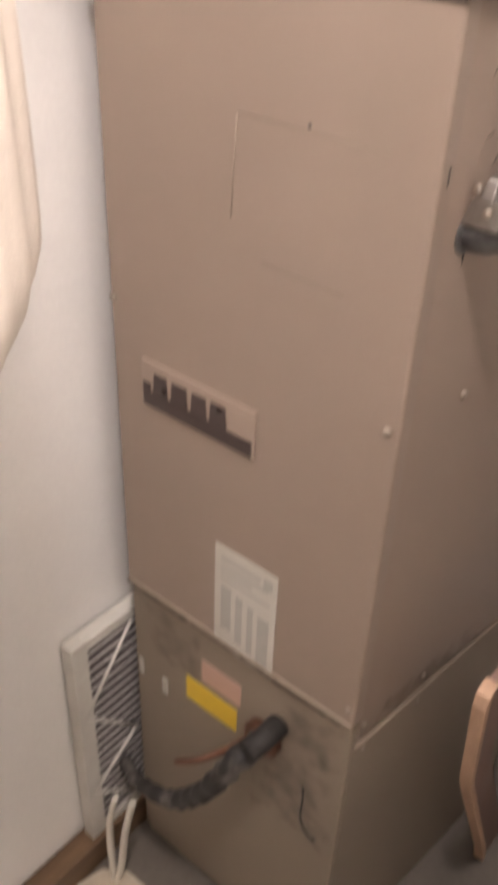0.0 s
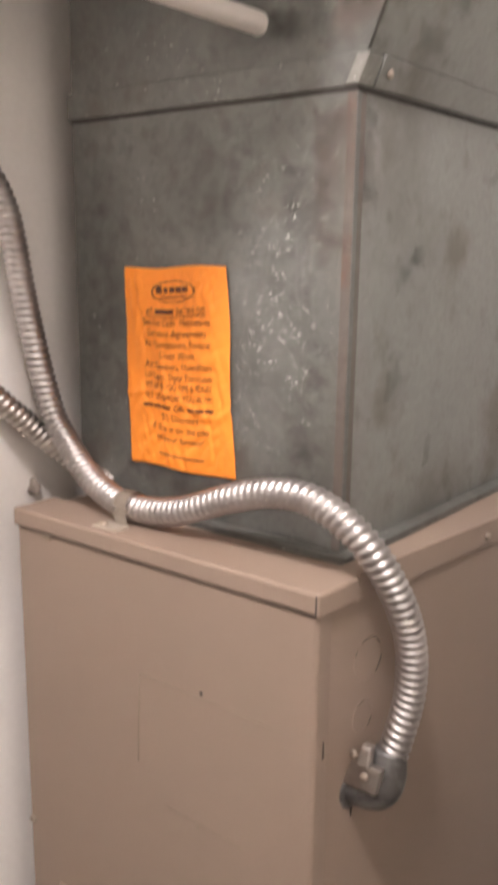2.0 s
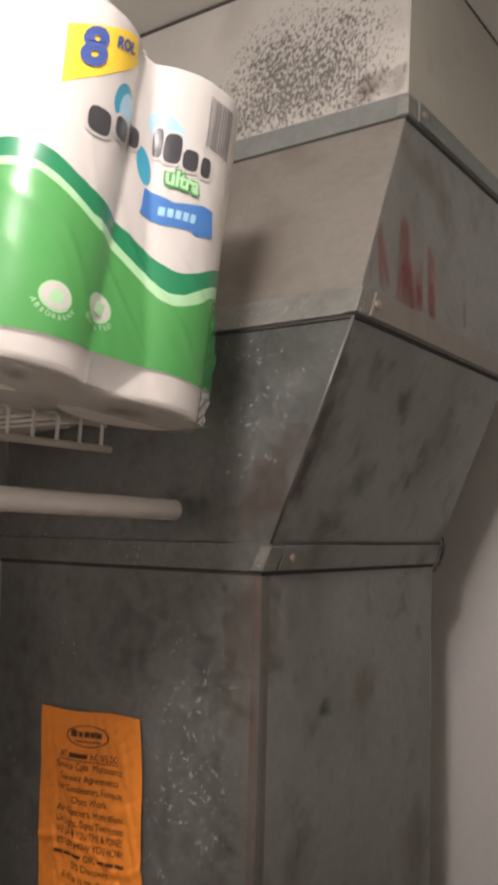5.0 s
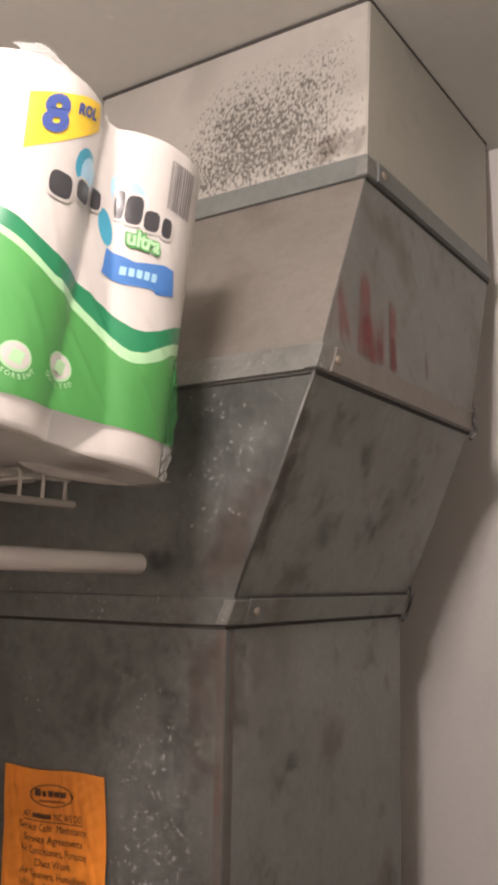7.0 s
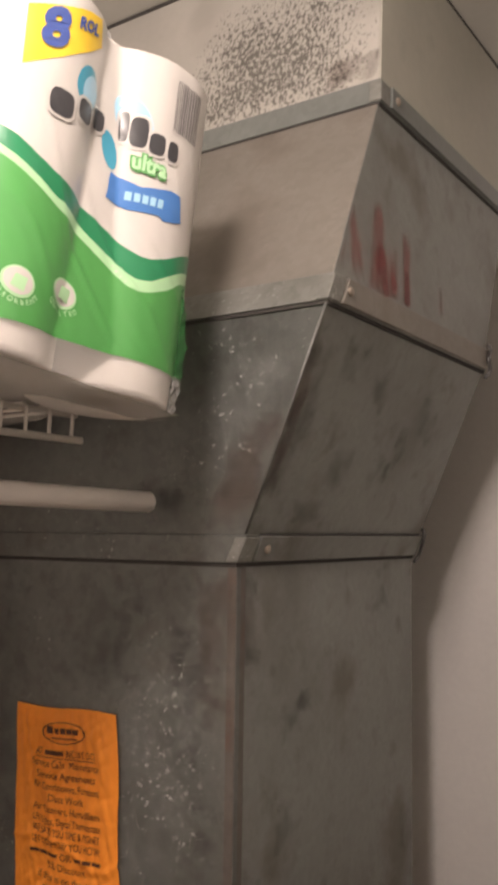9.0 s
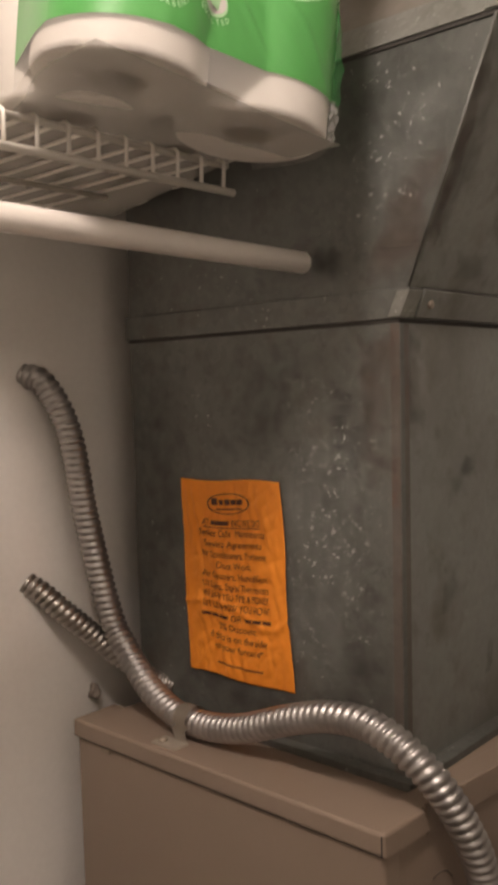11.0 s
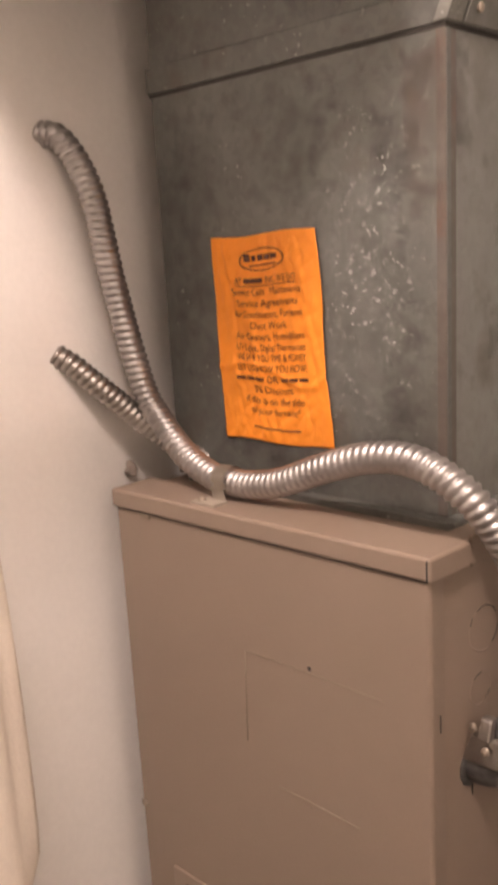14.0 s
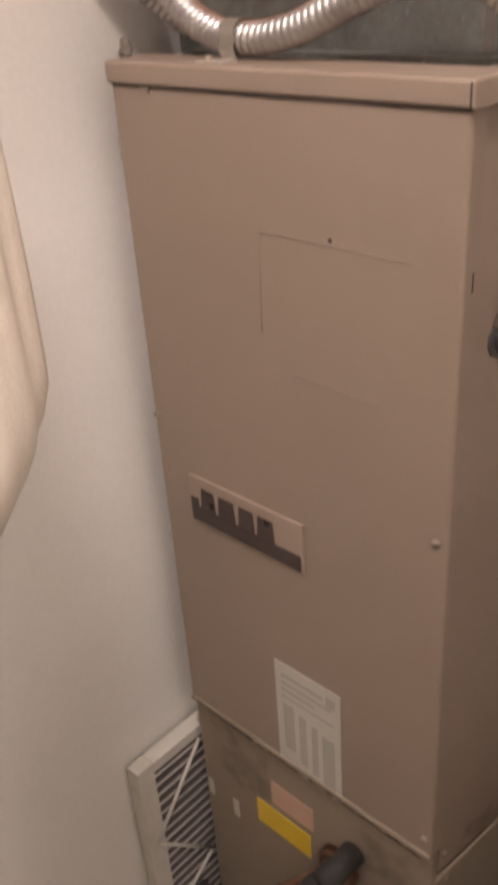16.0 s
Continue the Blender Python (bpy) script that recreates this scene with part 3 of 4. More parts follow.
part("rivet_hole", bm_disc((0.285, 0.088, 2.030), (0, -1, 0), 0.0035, 0.0012, 10), dark_gap, duct, "small dark hole")
part("ceiling_caulk", bm_loft([grown((*R4[:4], CZ - 0.0045), 0.0012), grown((*R4[:4], CZ - 0.0005), 0.002)]), dark_gap, duct, "cracked dark joint at the ceiling")


def on_offset(y, z):
    """A point just off the right face of the offset section."""
    r = along(R2, R3, z)
    return Vector((r[1] + 0.0011, max(y, r[2] + 0.004), z))


def patch(name, surface, line, m, owner, label, n=14, rows=4):
    """A soft-edged mark: rows across a run of (u0, u1, v) on a surface, with its own 0 to 1 chart."""
    bm = bmesh.new()
    uv = bm.loops.layers.uv.new()
    chart, g = {}, []
    for i in range(n + 1):
        f = i / n * (len(line) - 1)
        k = min(int(f), len(line) - 2)
        u0, u1, v = (p + (q - p) * (f - k) for p, q in zip(line[k], line[k + 1]))
        row = []
        for j in range(rows + 1):
            w = bm.verts.new(surface(u0 + (u1 - u0) * j / rows, v))
            chart[w] = (j / rows, i / n)
            row.append(w)
        g.append(row)
    for p, q in zip(g, g[1:]):
        for j in range(rows):
            f = bm.faces.new((p[j], p[j + 1], q[j + 1], q[j]))
            f.smooth = True
            for lp in f.loops:
                lp[uv].uv = chart[lp.vert]
    return part(name, bm, m, owner, label)


for line in ([(0.094, 0.108, 2.176), (0.100, 0.117, 2.215), (0.112, 0.128, 2.246)], [(0.126, 0.150, 2.174), (0.122, 0.144, 2.215), (0.110, 0.132, 2.250)],
             [(0.160, 0.204, 2.172), (0.164, 0.200, 2.200), (0.170, 0.200, 2.225), (0.178, 0.196, 2.264)], [(0.176, 0.208, 2.171), (0.176, 0.200, 2.226)],
             [(0.206, 0.226, 2.172), (0.208, 0.226, 2.226)], [(0.208, 0.222, 2.173), (0.210, 0.222, 2.200)],
             [(0.238, 0.256, 2.172), (0.242, 0.262, 2.250)], [(0.240, 0.254, 2.174), (0.242, 0.256, 2.210)], [(0.332, 0.342, 2.180), (0.335, 0.345, 2.215)]):
    patch("red_mark", on_offset, line, red_spray, offset_box, "faded red hand mark", 8, 4)


def on_front(k, z, lift=0.0009):
    """A point on the front of the transition, k from its right edge inwards."""
    r = along(R1, R2, z)
    return Vector((r[1] - k, r[2] - lift, z))


def on_side(k, z, lift=0.0009):
    """A point on the right face of the transition, k back from its front edge."""
    r = along(R1, R2, z)
    return Vector((r[1] + lift, r[2] + k, z))


def on_plenum(x, z, lift=0.0009):
    return Vector((x, R0[2] - lift, z))


def on_plenum_side(y, z, lift=0.0010):
    return Vector((along(R0, R1, z)[1] + lift, y, z))


def on_top(x, z, lift=0.0010):
    return Vector((x, along(R3, R4, z)[2] - lift, z))


def block(k0, k1, z0, z1):
    return [(k0, k1, z0), (k0, k1, z1)]


patch("rust_stain", on_front, block(-0.001, 0.050, 1.940, 2.06), rust, transition, "brown rust bloom along the edge")
patch("zinc_bloom", lambda k, z: on_front(k, z, 0.0012), block(0.004, 0.115, 1.975, 2.140), bloom, transition, "white flecks of zinc bloom")
patch("pale_bloom", lambda k, z: on_front(k, z, 0.0010), block(0.004, 0.10, 1.99, 2.136), soft_bloom, transition, "pale cloudy zinc bloom")
patch("grime_stain", on_side, block(-0.004, 0.050, 1.945, 2.138), grime, transition, "dark blotches along the edge")
patch("rust_stain", lambda k, z: on_side(k, z, 0.0011), block(-0.003, 0.022, 1.96, 2.135), rust, transition, "brown rust bloom along the edge")
for k, z, w, h in ((0.085, 2.100, 0.05, 0.05), (0.150, 2.085, 0.05, 0.05), (0.285, 2.075, 0.07, 0.08), (0.215, 2.010, 0.05, 0.07), (0.125, 2.005, 0.06, 0.05), (0.245, 2.030, 0.035, 0.06), (0.10, 1.962, 0.09, 0.03)):
    patch("grime_stain", on_side, block(k - w / 2, k + w / 2, z - h / 2, z + h / 2), grime, transition, "dark oxide blotch")
# Darkens the front just above the joint, behind the rod's end.
patch("grime_stain", lambda k, z: on_front(k, z, 0.0007), block(0.05, 0.22, 1.941, 2.0), grime, transition, "dark blotches")
patch("rust_stain", on_plenum_side, block(0.094, 0.135, 1.82, 1.912), rust, plenum_box, "brown rust below the joint")
patch("grime_stain", on_plenum_side, block(0.100, 0.130, 1.872, 1.912), grime, plenum_box, "dark oxide blotch")
for y, z, w, h in ((0.127, 1.822, 0.03, 0.03), (0.20, 1.76, 0.05, 0.05), (0.222, 1.776, 0.03, 0.03), (0.185, 1.66, 0.04, 0.05), (0.265, 1.577, 0.025, 0.045), (0.40, 1.88, 0.05, 0.06), (0.465, 1.58, 0.04, 0.09)):
    patch("grime_stain", on_plenum_side, block(y - w / 2, y + w / 2, z - h / 2, z + h / 2), grime, plenum_box, "dark oxide blotch")
patch("pale_bloom", on_plenum, block(0.215, 0.345, 1.53, 1.905), soft_bloom, plenum_box, "pale cloudy zinc bloom")
patch("zinc_bloom", lambda x, z: on_plenum(x, z, 0.0012), block(0.215, 0.350, 1.52, 1.90), bloom, plenum_box, "white flecks of zinc bloom")
for x0, x1, z0, z1 in ((0.005, 0.10, 1.60, 1.90), (0.12, 0.26, 1.78, 1.905), (0.27, 0.335, 1.70, 1.90), (0.29, 0.345, 1.53, 1.70), (0.05, 0.24, 1.505, 1.57)):
    patch("grime_stain", on_plenum, block(x0, x1, z0, z1), grime, plenum_box, "dark blotches")
patch("rust_stain", lambda x, z: on_plenum(x, z, 0.0020), block(0.318, 0.3605, 1.76, 1.908), rust, plenum_box, "brown rust along the corner")
top_box = [o for o in duct.children if o.name.startswith("top_box")][0]
patch("bare_zinc", on_top, [(0.12, 0.452, 2.385), (0.17, 0.455, 2.44), (0.25, 0.43, 2.565)], bare_zinc, top_box, "grey zinc showing through flaked primer", 14, 8)
patch("rust_stain", lambda x, z: on_top(x, z, 0.0016), block(0.385, 0.456, 2.40, 2.438), rust, top_box, "brown smudge at the corner")

for x0, x1, z0, z1 in ((0.004, 0.14, 0.644, 0.664), (0.10, 0.27, 0.645, 0.663), (0.25, 0.396, 0.643, 0.664)):
    patch("seam_dirt", lambda x, z: Vector((x, 0.0042 if z < SZ - 0.008 else -0.0036, z)), block(x0, x1, z0, z1), dirt, lower_door, "brown dust along the seam")
for x0, x1, z0, z1 in ((0.24, 0.39, 0.33, 0.56), (0.02, 0.16, 0.52, 0.64), (0.28, 0.395, 0.52, 0.645)):
    patch("door_grime", lambda x, z: Vector((x, 0.0042, z)), block(x0, x1, z0, z1), faint_dirt, lower_door, "faint brown grime")
for y0, y1, z0, z1 in ((0.02, 0.30, 0.60, 0.66), (0.05, 0.25, 0.42, 0.60)):
    patch("casing_grime", lambda y, z: Vector((FW - 0.0008 if z < 0.606 else FW - 0.0012, y, z)), block(y0, y1, z0, z1), faint_dirt, furnace, "faint brown grime")

# ---- orange notice ----
FY = 0.0945


def notice_at(u, v):
    """u, v from 0 to 1 across and up the sheet; crumpled a little off the metal."""
    x = 0.080 + 0.1415 * u + (1 - v) * (0.006 + 0.006 * u) + 0.0015 * math.sin(9 * v + 1) * (1 if u > 0.9 else 0.3)
    z = 1.549 + 0.210 * v + u * (0.001 + 0.003 * v) + 0.0012 * math.sin(8 * u + 2 * v)
    c = noise.noise(Vector((u * 5.0, v * 3.0, 0.3))) * 0.6 + abs(noise.noise(Vector((u * 11 + v * 3, v * 2.2, 5.0)))) * 0.9 + 0.6 * abs(noise.noise(Vector((u * 7 - v * 9, v * 8, 9.0)))) + 0.35 * abs(noise.noise(Vector((u * 18 + v * 4, v * 15 - u * 6, 2.0))))
    c *= 0.3 + 0.7 * min(1.0, u / 0.14, (1 - u) / 0.14, v / 0.08 + 0.3, (1 - v) / 0.08)
    fold = 0.0016 * math.exp(-((v - 0.36 - 0.10 * u * math.sin(6 * u)) / 0.018) ** 2)
    return Vector((x, FY - 0.0012 - 0.0040 * max(0, c) - fold, z))


sheet = thing("orange_notice", "crumpled orange paper service notice stuck to the duct", "notice")
bm = bmesh.new()
g = [[bm.verts.new(notice_at(i / 90, j / 130)) for j in range(131)] for i in range(91)]
for i in range(90):
    for j in range(130):
        bm.faces.new((g[i][j], g[i + 1][j], g[i + 1][j + 1], g[i][j + 1])).smooth = True
paper = part("sheet", bm, orange, sheet)
sol = paper.modifiers.new("thickness", "SOLIDIFY")
sol.thickness, sol.offset = 0.0003, -1


def on_notice(dx, dz, u0, v0):
    return notice_at(u0 + dx / 0.143, v0 + dz / 0.206) + Vector((0, -0.0009, 0))


def notice_bar(u0, u1, v0, v1, m, name="print_bar"):
    n = 8
    part(name, strip([(u0 + (u1 - u0) * i / n, v0) for i in range(n + 1)], [(u0 + (u1 - u0) * i / n, v1) for i in range(n + 1)], lambda u, v: notice_at(u, v) + Vector((0, -0.0009, 0)), 2), m, paper)


LINES = (("Service Calls   Maintenance", 0.735), ("Service Agreements", 0.681), ("Air Conditioners, Furnaces", 0.627), ("Duct Work", 0.574),
         ("Air Cleaners, Humidifiers", 0.520), ("UV Lights, Digital Thermostats", 0.467), ("WE SAVE YOU TIME & MONEY", 0.417), ("LET US SHOW YOU HOW!", 0.366),
         ("OR", 0.314), ("5% Discount", 0.262), ("if this is on the side", 0.208), ("of your furnace*", 0.156))
for words, v in LINES:
    vs, fs = text_mesh(words, 0.0100, 0.0, "CENTER", 0.0)
    wide = max(a[0] for a in vs) - min(a[0] for a in vs)
    part("writing", bm_mapped(vs, fs, lambda a, b, v=v, k=min(1.0, 0.092 / wide): on_notice(a * k, b, 0.52, v)), ink, paper)
vs, fs = text_mesh("AT", 0.0098)
part("writing", bm_mapped(vs, fs, lambda a, b: on_notice(a * 0.8, b, 0.26, 0.787)), ink, paper)
vs, fs = text_mesh("INC. WE DO:", 0.0098)
part("writing", bm_mapped(vs, fs, lambda a, b: on_notice(a * 0.72, b, 0.66, 0.787)), ink, paper)
notice_bar(0.32, 0.49, 0.778, 0.800, ink)
notice_bar(0.23, 0.80, 0.762, 0.766, ink)
for u0, u1 in ((0.19, 0.265), (0.275, 0.35), (0.36, 0.44), (0.60, 0.675), (0.685, 0.76), (0.77, 0.85)):
    notice_bar(u0, u1, 0.306, 0.322, ink)
notice_bar(0.30, 0.74, 0.066, 0.075, brown_ink)
# maker's oval mark with a plain dark band in it
bm = bmesh.new()
n = 48
ov = [[bm.verts.new(notice_at(0.50 + math.cos(2 * math.pi * k / n) * a * q, 0.885 + math.sin(2 * math.pi * k / n) * b * q) + Vector((0, -0.0009, 0))) for q in (1.0, 0.925)] for k in range(n) for a, b in ((0.215, 0.052),)]
for p, q in zip(ov, ov[1:] + ov[:1]):
    bm.faces.new((p[0], q[0], q[1], p[1]))
part("oval_mark", bm, ink, paper)
for u0, u1, v0, v1 in ((0.34, 0.40, 0.88, 0.915), (0.415, 0.45, 0.88, 0.905), (0.465, 0.52, 0.88, 0.907), (0.53, 0.575, 0.88, 0.905), (0.585, 0.645, 0.88, 0.905)):
    notice_bar(u0, u1, v0, v1, ink, "mark_shape")
notice_bar(0.38, 0.64, 0.855, 0.863, brown_ink)

def flare(ob):
    """The side of the cabinet stands a little open towards the wall behind it."""
    for v in ob.data.vertices:
        if v.co.x > 0.36 and v.co.y > 0.022:
            v.co.x += (v.co.y - 0.022) * 0.106


for ob in furnace.children_recursive:
    flare(ob)

# ---- flexible conduits ----
PITCH = 0.0080


def flex(ctrl, r0, depth):
    """A spirally wound metal hose."""
    pts = spline(ctrl, PITCH / 6)

    def rad(i, a):
        ph = (i / 6 + a / (2 * math.pi)) % 1.0
        return r0 - depth * (abs(2 * ph - 1) ** 2.6)
    return bm_tube(pts, rad, 22)


hose = thing("flexible_conduit", "shiny spiral metal conduit looped from wall over the furnace top", "conduit")
part("hose", flex([(-0.062, -0.010, 1.877), (-0.040, 0.003, 1.867), (-0.022, 0.021, 1.814), (-0.016, 0.036, 1.716), (0.002, 0.050, 1.607), (0.026, 0.052, 1.569), (0.071, 0.045, 1.536), (0.110, 0.041, 1.521), (0.137, 0.040, 1.517),
                    (0.170, 0.040, 1.518), (0.213, 0.040, 1.527), (0.270, 0.040, 1.549), (0.322, 0.040, 1.564), (0.368, 0.041, 1.563), (0.412, 0.046, 1.537), (0.437, 0.062, 1.492),
                    (0.446, 0.078, 1.443), (0.445, 0.084, 1.392), (0.438, 0.078, 1.345), (0.433, 0.070, 1.318)], 0.0146, 0.0036), flex_metal, hose)
conn_path = spline([(0.4345, 0.074, 1.336), (0.4340, 0.072, 1.326), (0.4335, 0.070, 1.312), (0.430, 0.067, 1.300), (0.420, 0.065, 1.2935), (0.408, 0.064, 1.291), (0.398, 0.063, 1.290)], 0.003)
conn = part("angle_connector", bm_tube(conn_path, lambda i, a: 0.0150 + 0.0028 * math.sin(math.pi * min(1, i / (len(conn_path) - 1))) + 0.0006 * math.cos(3 * a), 18), cast_zinc, hose, "dark cast zinc angle connector")
part("clamp_plate", bm_loft([(0.400, 0.436, 0.046, 0.053, 1.302), (0.408, 0.440, 0.049, 0.056, 1.328)], 0.002), flex_dull, conn, "worn bright clamp plate")
part("clamp_lug", bm_loft([(0.414, 0.428, 0.044, 0.054, 1.326), (0.417, 0.427, 0.050, 0.060, 1.345)], 0.002), flex_dull, conn, "worn bright clamp lug")
screw(conn, (0.411, 0.049, 1.334), (-0.5, -1, 0.2), 0.0045, "clamp_screw")
screw(conn, (0.424, 0.046, 1.318), (0, -1, 0.2), 0.0040, "clamp_screw")
part("locknut", bm_disc((0.3985, 0.063, 1.290), (1, 0, 0), 0.0205, 0.005, 12), cast_zinc, conn)
part("frayed_wire", bm_tube(spline([(0.403, 0.060, 1.272), (0.4015, 0.062, 1.258), (0.4005, 0.066, 1.246), (0.3995, 0.064, 1.236)], 0.003), 0.0007, 6), dark_gap, conn, "thin dark wire end")
part("wall_collar", bm_disc((WX - 0.001, -0.010, 1.876), (1, 0, 0), 0.0146, 0.0008, 20), plaster, hose, "rough grey hole edge in the wall")

hose2 = thing("flexible_conduit", "dull grey spiral metal conduit from wall to the duct's foot", "conduit")
part("hose", flex([(-0.060, -0.019, 1.646), (-0.046, -0.005, 1.632), (-0.030, 0.014, 1.608), (-0.014, 0.046, 1.574), (0.006, 0.074, 1.543), (0.026, 0.088, 1.524), (0.046, 0.104, 1.517)], 0.0136, 0.0028), flex_dull, hose2)
part("wall_collar", bm_disc((WX - 0.001, -0.019, 1.648), (1, 0, 0), 0.0136, 0.0008, 20), plaster, hose2, "rough grey hole edge in the wall")


def saddle():
    """A one-hole strap: a band over the hose and a flat foot."""
    bm = bmesh.new()
    rows = []
    for k in range(15):
        a = math.radians(-60 + 210 * k / 14)
        rows.append((0.040 - math.cos(a) * 0.0165, 1.517 + math.sin(a) * 0.0165))
    rows = [(0.012, 1.5012), (0.022, 1.5012)] + rows[3:]
    grid = [[bm.verts.new((0.137 + dx + (0.006 if y < 0.024 else 0), y, z)) for dx in (-0.009, -0.007, 0.007, 0.009)] for y, z in rows]
    for p, q in zip(grid, grid[1:]):
        for i in range(3):
            bm.faces.new((p[i], p[i + 1], q[i + 1], q[i])).smooth = True
    bmesh.ops.solidify(bm, geom=bm.faces[:], thickness=0.0016)
    return bm


strap = thing("conduit_strap", "painted steel one-hole strap holding the conduit to the flange", "strap")
part("band", saddle(), strap_paint, strap)
part("foot", bm_box(0.118, 0.152, 0.004, 0.024, FH - 0.0005, FH + 0.0022, 0.0008), strap_paint, strap)
screw(strap, (0.126, 0.013, FH + 0.002), (0, 0, 1), 0.0045)
bm = bmesh.new()
bmesh.ops.create_icosphere(bm, subdivisions=3, radius=0.0072, matrix=Matrix.Translation((WX + 0.007, 0.062, 1.502)))
for v in bm.verts:
    v.co += (v.co - Vector((WX + 0.007, 0.062, 1.502))) * 0.9 * noise.noise(v.co * 120)
solid("sealant_lump", bm, mat("grey_sealant", (0.32, 0.27, 0.235), 0.8, vary=0.2, scale=60, fine=200, bump=0.3), "small grey lump of dried sealant on the wall", "sealant")

# ---- wire shelf and rod ----
SX, SZT, SEND = 0.272, 2.047, -0.017
shelf = thing("wire_shelf", "white vinyl-coated wire shelf along the wall", "shelf")
part("front_rail", bm_tube([(SX, SEND, 2.021), (SX, NY - 0.01, 2.021)], 0.0032, 10), white_wire, shelf)
part("deck_rail", bm_tube([(SX - 0.003, SEND - 0.004, SZT - 0.004), (SX - 0.003, NY - 0.01, SZT - 0.004)], 0.0026, 10), white_wire, shelf)
part("middle_rail", bm_tube([(0.11, SEND - 0.004, SZT - 0.004), (0.11, NY - 0.01, SZT - 0.004)], 0.0026, 10), white_wire, shelf)
part("back_rail", bm_tube([(WX + 0.006, SEND - 0.004, SZT - 0.004), (WX + 0.006, NY - 0.01, SZT - 0.004)], 0.0026, 10), white_wire, shelf)
wire = part("cross_wire", bm_tube([(WX + 0.001, 0, SZT), (0.1, 0, SZT), (SX - 0.003, 0, SZT), (SX + 0.0008, 0, SZT - 0.003), (SX + 0.001, 0, SZT - 0.008), (SX, 0, 2.019)], 0.0017, 8), white_wire, shelf)
wire.location.y = SEND - 0.012
for k in range(1, 90):
    o = new("cross_wire", wire.data)
    o.parent = shelf
    o.location.y = SEND - 0.012 - 0.0262 * k
rod = solid("closet_rod", bm_tube([(0.273, 0.0750, 1.9703), (0.273, 0.0735, 1.9703), (0.273, -0.3, 1.9748), (0.273, -0.8, 1.9818), (0.273, NY - 0.01, 2.004)], lambda i, a: 0.0088 if i == 0 else 0.0100, 24), white_rod, "white-painted closet rod under the wire shelf", "closet rod")

# ---- pack of paper towels ----
PZ = 2.0495
pack = thing("paper_towel_pack", "film-wrapped pack of eight white paper towel rolls, overhanging the shelf", "paper towels")
RR, RH = 0.0575, 0.271


def roll():
    bm = bmesh.new()
    prof = [(0.019, 0.004), (0.021, 0.0006), (0.0535, 0.0), (0.0563, 0.0014), (RR, 0.0045), (RR + 0.0004, 0.09), (RR, RH - 0.010), (0.0530, RH - 0.003), (0.048, RH), (0.021, RH), (0.019, RH - 0.004)]
    n = 48
    rg = [[bm.verts.new((math.cos(2 * math.pi * k / n) * r, math.sin(2 * math.pi * k / n) * r, z)) for k in range(n)] for r, z in prof]
    for p, q in zip(rg, rg[1:] + rg[:1]):
        for k in range(n):
            bm.faces.new((p[k], p[(k + 1) % n], q[(k + 1) % n], q[k])).smooth = True
    return bm


def core():
    bm = bmesh.new()
    n = 32
    rg = [[bm.verts.new((math.cos(2 * math.pi * k / n) * r, math.sin(2 * math.pi * k / n) * r, z)) for k in range(n)] for r, z in ((0.0188, 0.003), (0.0178, 0.003), (0.0178, RH - 0.003), (0.0188, RH - 0.003))]
    for p, q in zip(rg, rg[1:] + rg[:1]):
        for k in range(n):
            bm.faces.new((p[k], p[(k + 1) % n], q[(k + 1) % n], q[k])).smooth = True
    return bm


CD, ND = Vector((0.10, 0.995, 0)).normalized(), Vector((0.995, -0.10, 0)).normalized()
P0 = Vector((0.335, -0.1305, PZ))
EDGE, LEAN, LEAN_AXIS = 0.1155, math.radians(7.58), (-0.9805, 0.1966, 0.0)


def tip(p, much):
    """Leans a point of the overhanging rolls with the slumped end of the pack."""
    return P0 + Matrix.Rotation(LEAN * much, 3, LEAN_AXIS) @ (p - P0)


roll_me, core_me = mesh_of("paper_roll", roll(), tissue), mesh_of("cardboard_core", core(), tube_card)
for i in range(4):
    for j in range(2):
        o = new("paper_roll", roll_me)
        o.parent = pack
        o.location = (0.345 - 0.0935 * i + 0.010 * j, -0.087 + 0.029 * i - 0.118 * j, PZ + 0.0015 * (i % 2))
        if i == 0:
            o.rotation_mode, o.rotation_axis_angle = "AXIS_ANGLE", (LEAN, *LEAN_AXIS)
            o.location = tip(P0 + CD * (0.0575 - 0.115 * j), 1.0)
        c = tagged(new("cardboard_core", core_me), "brown cardboard core")
        c.parent = o

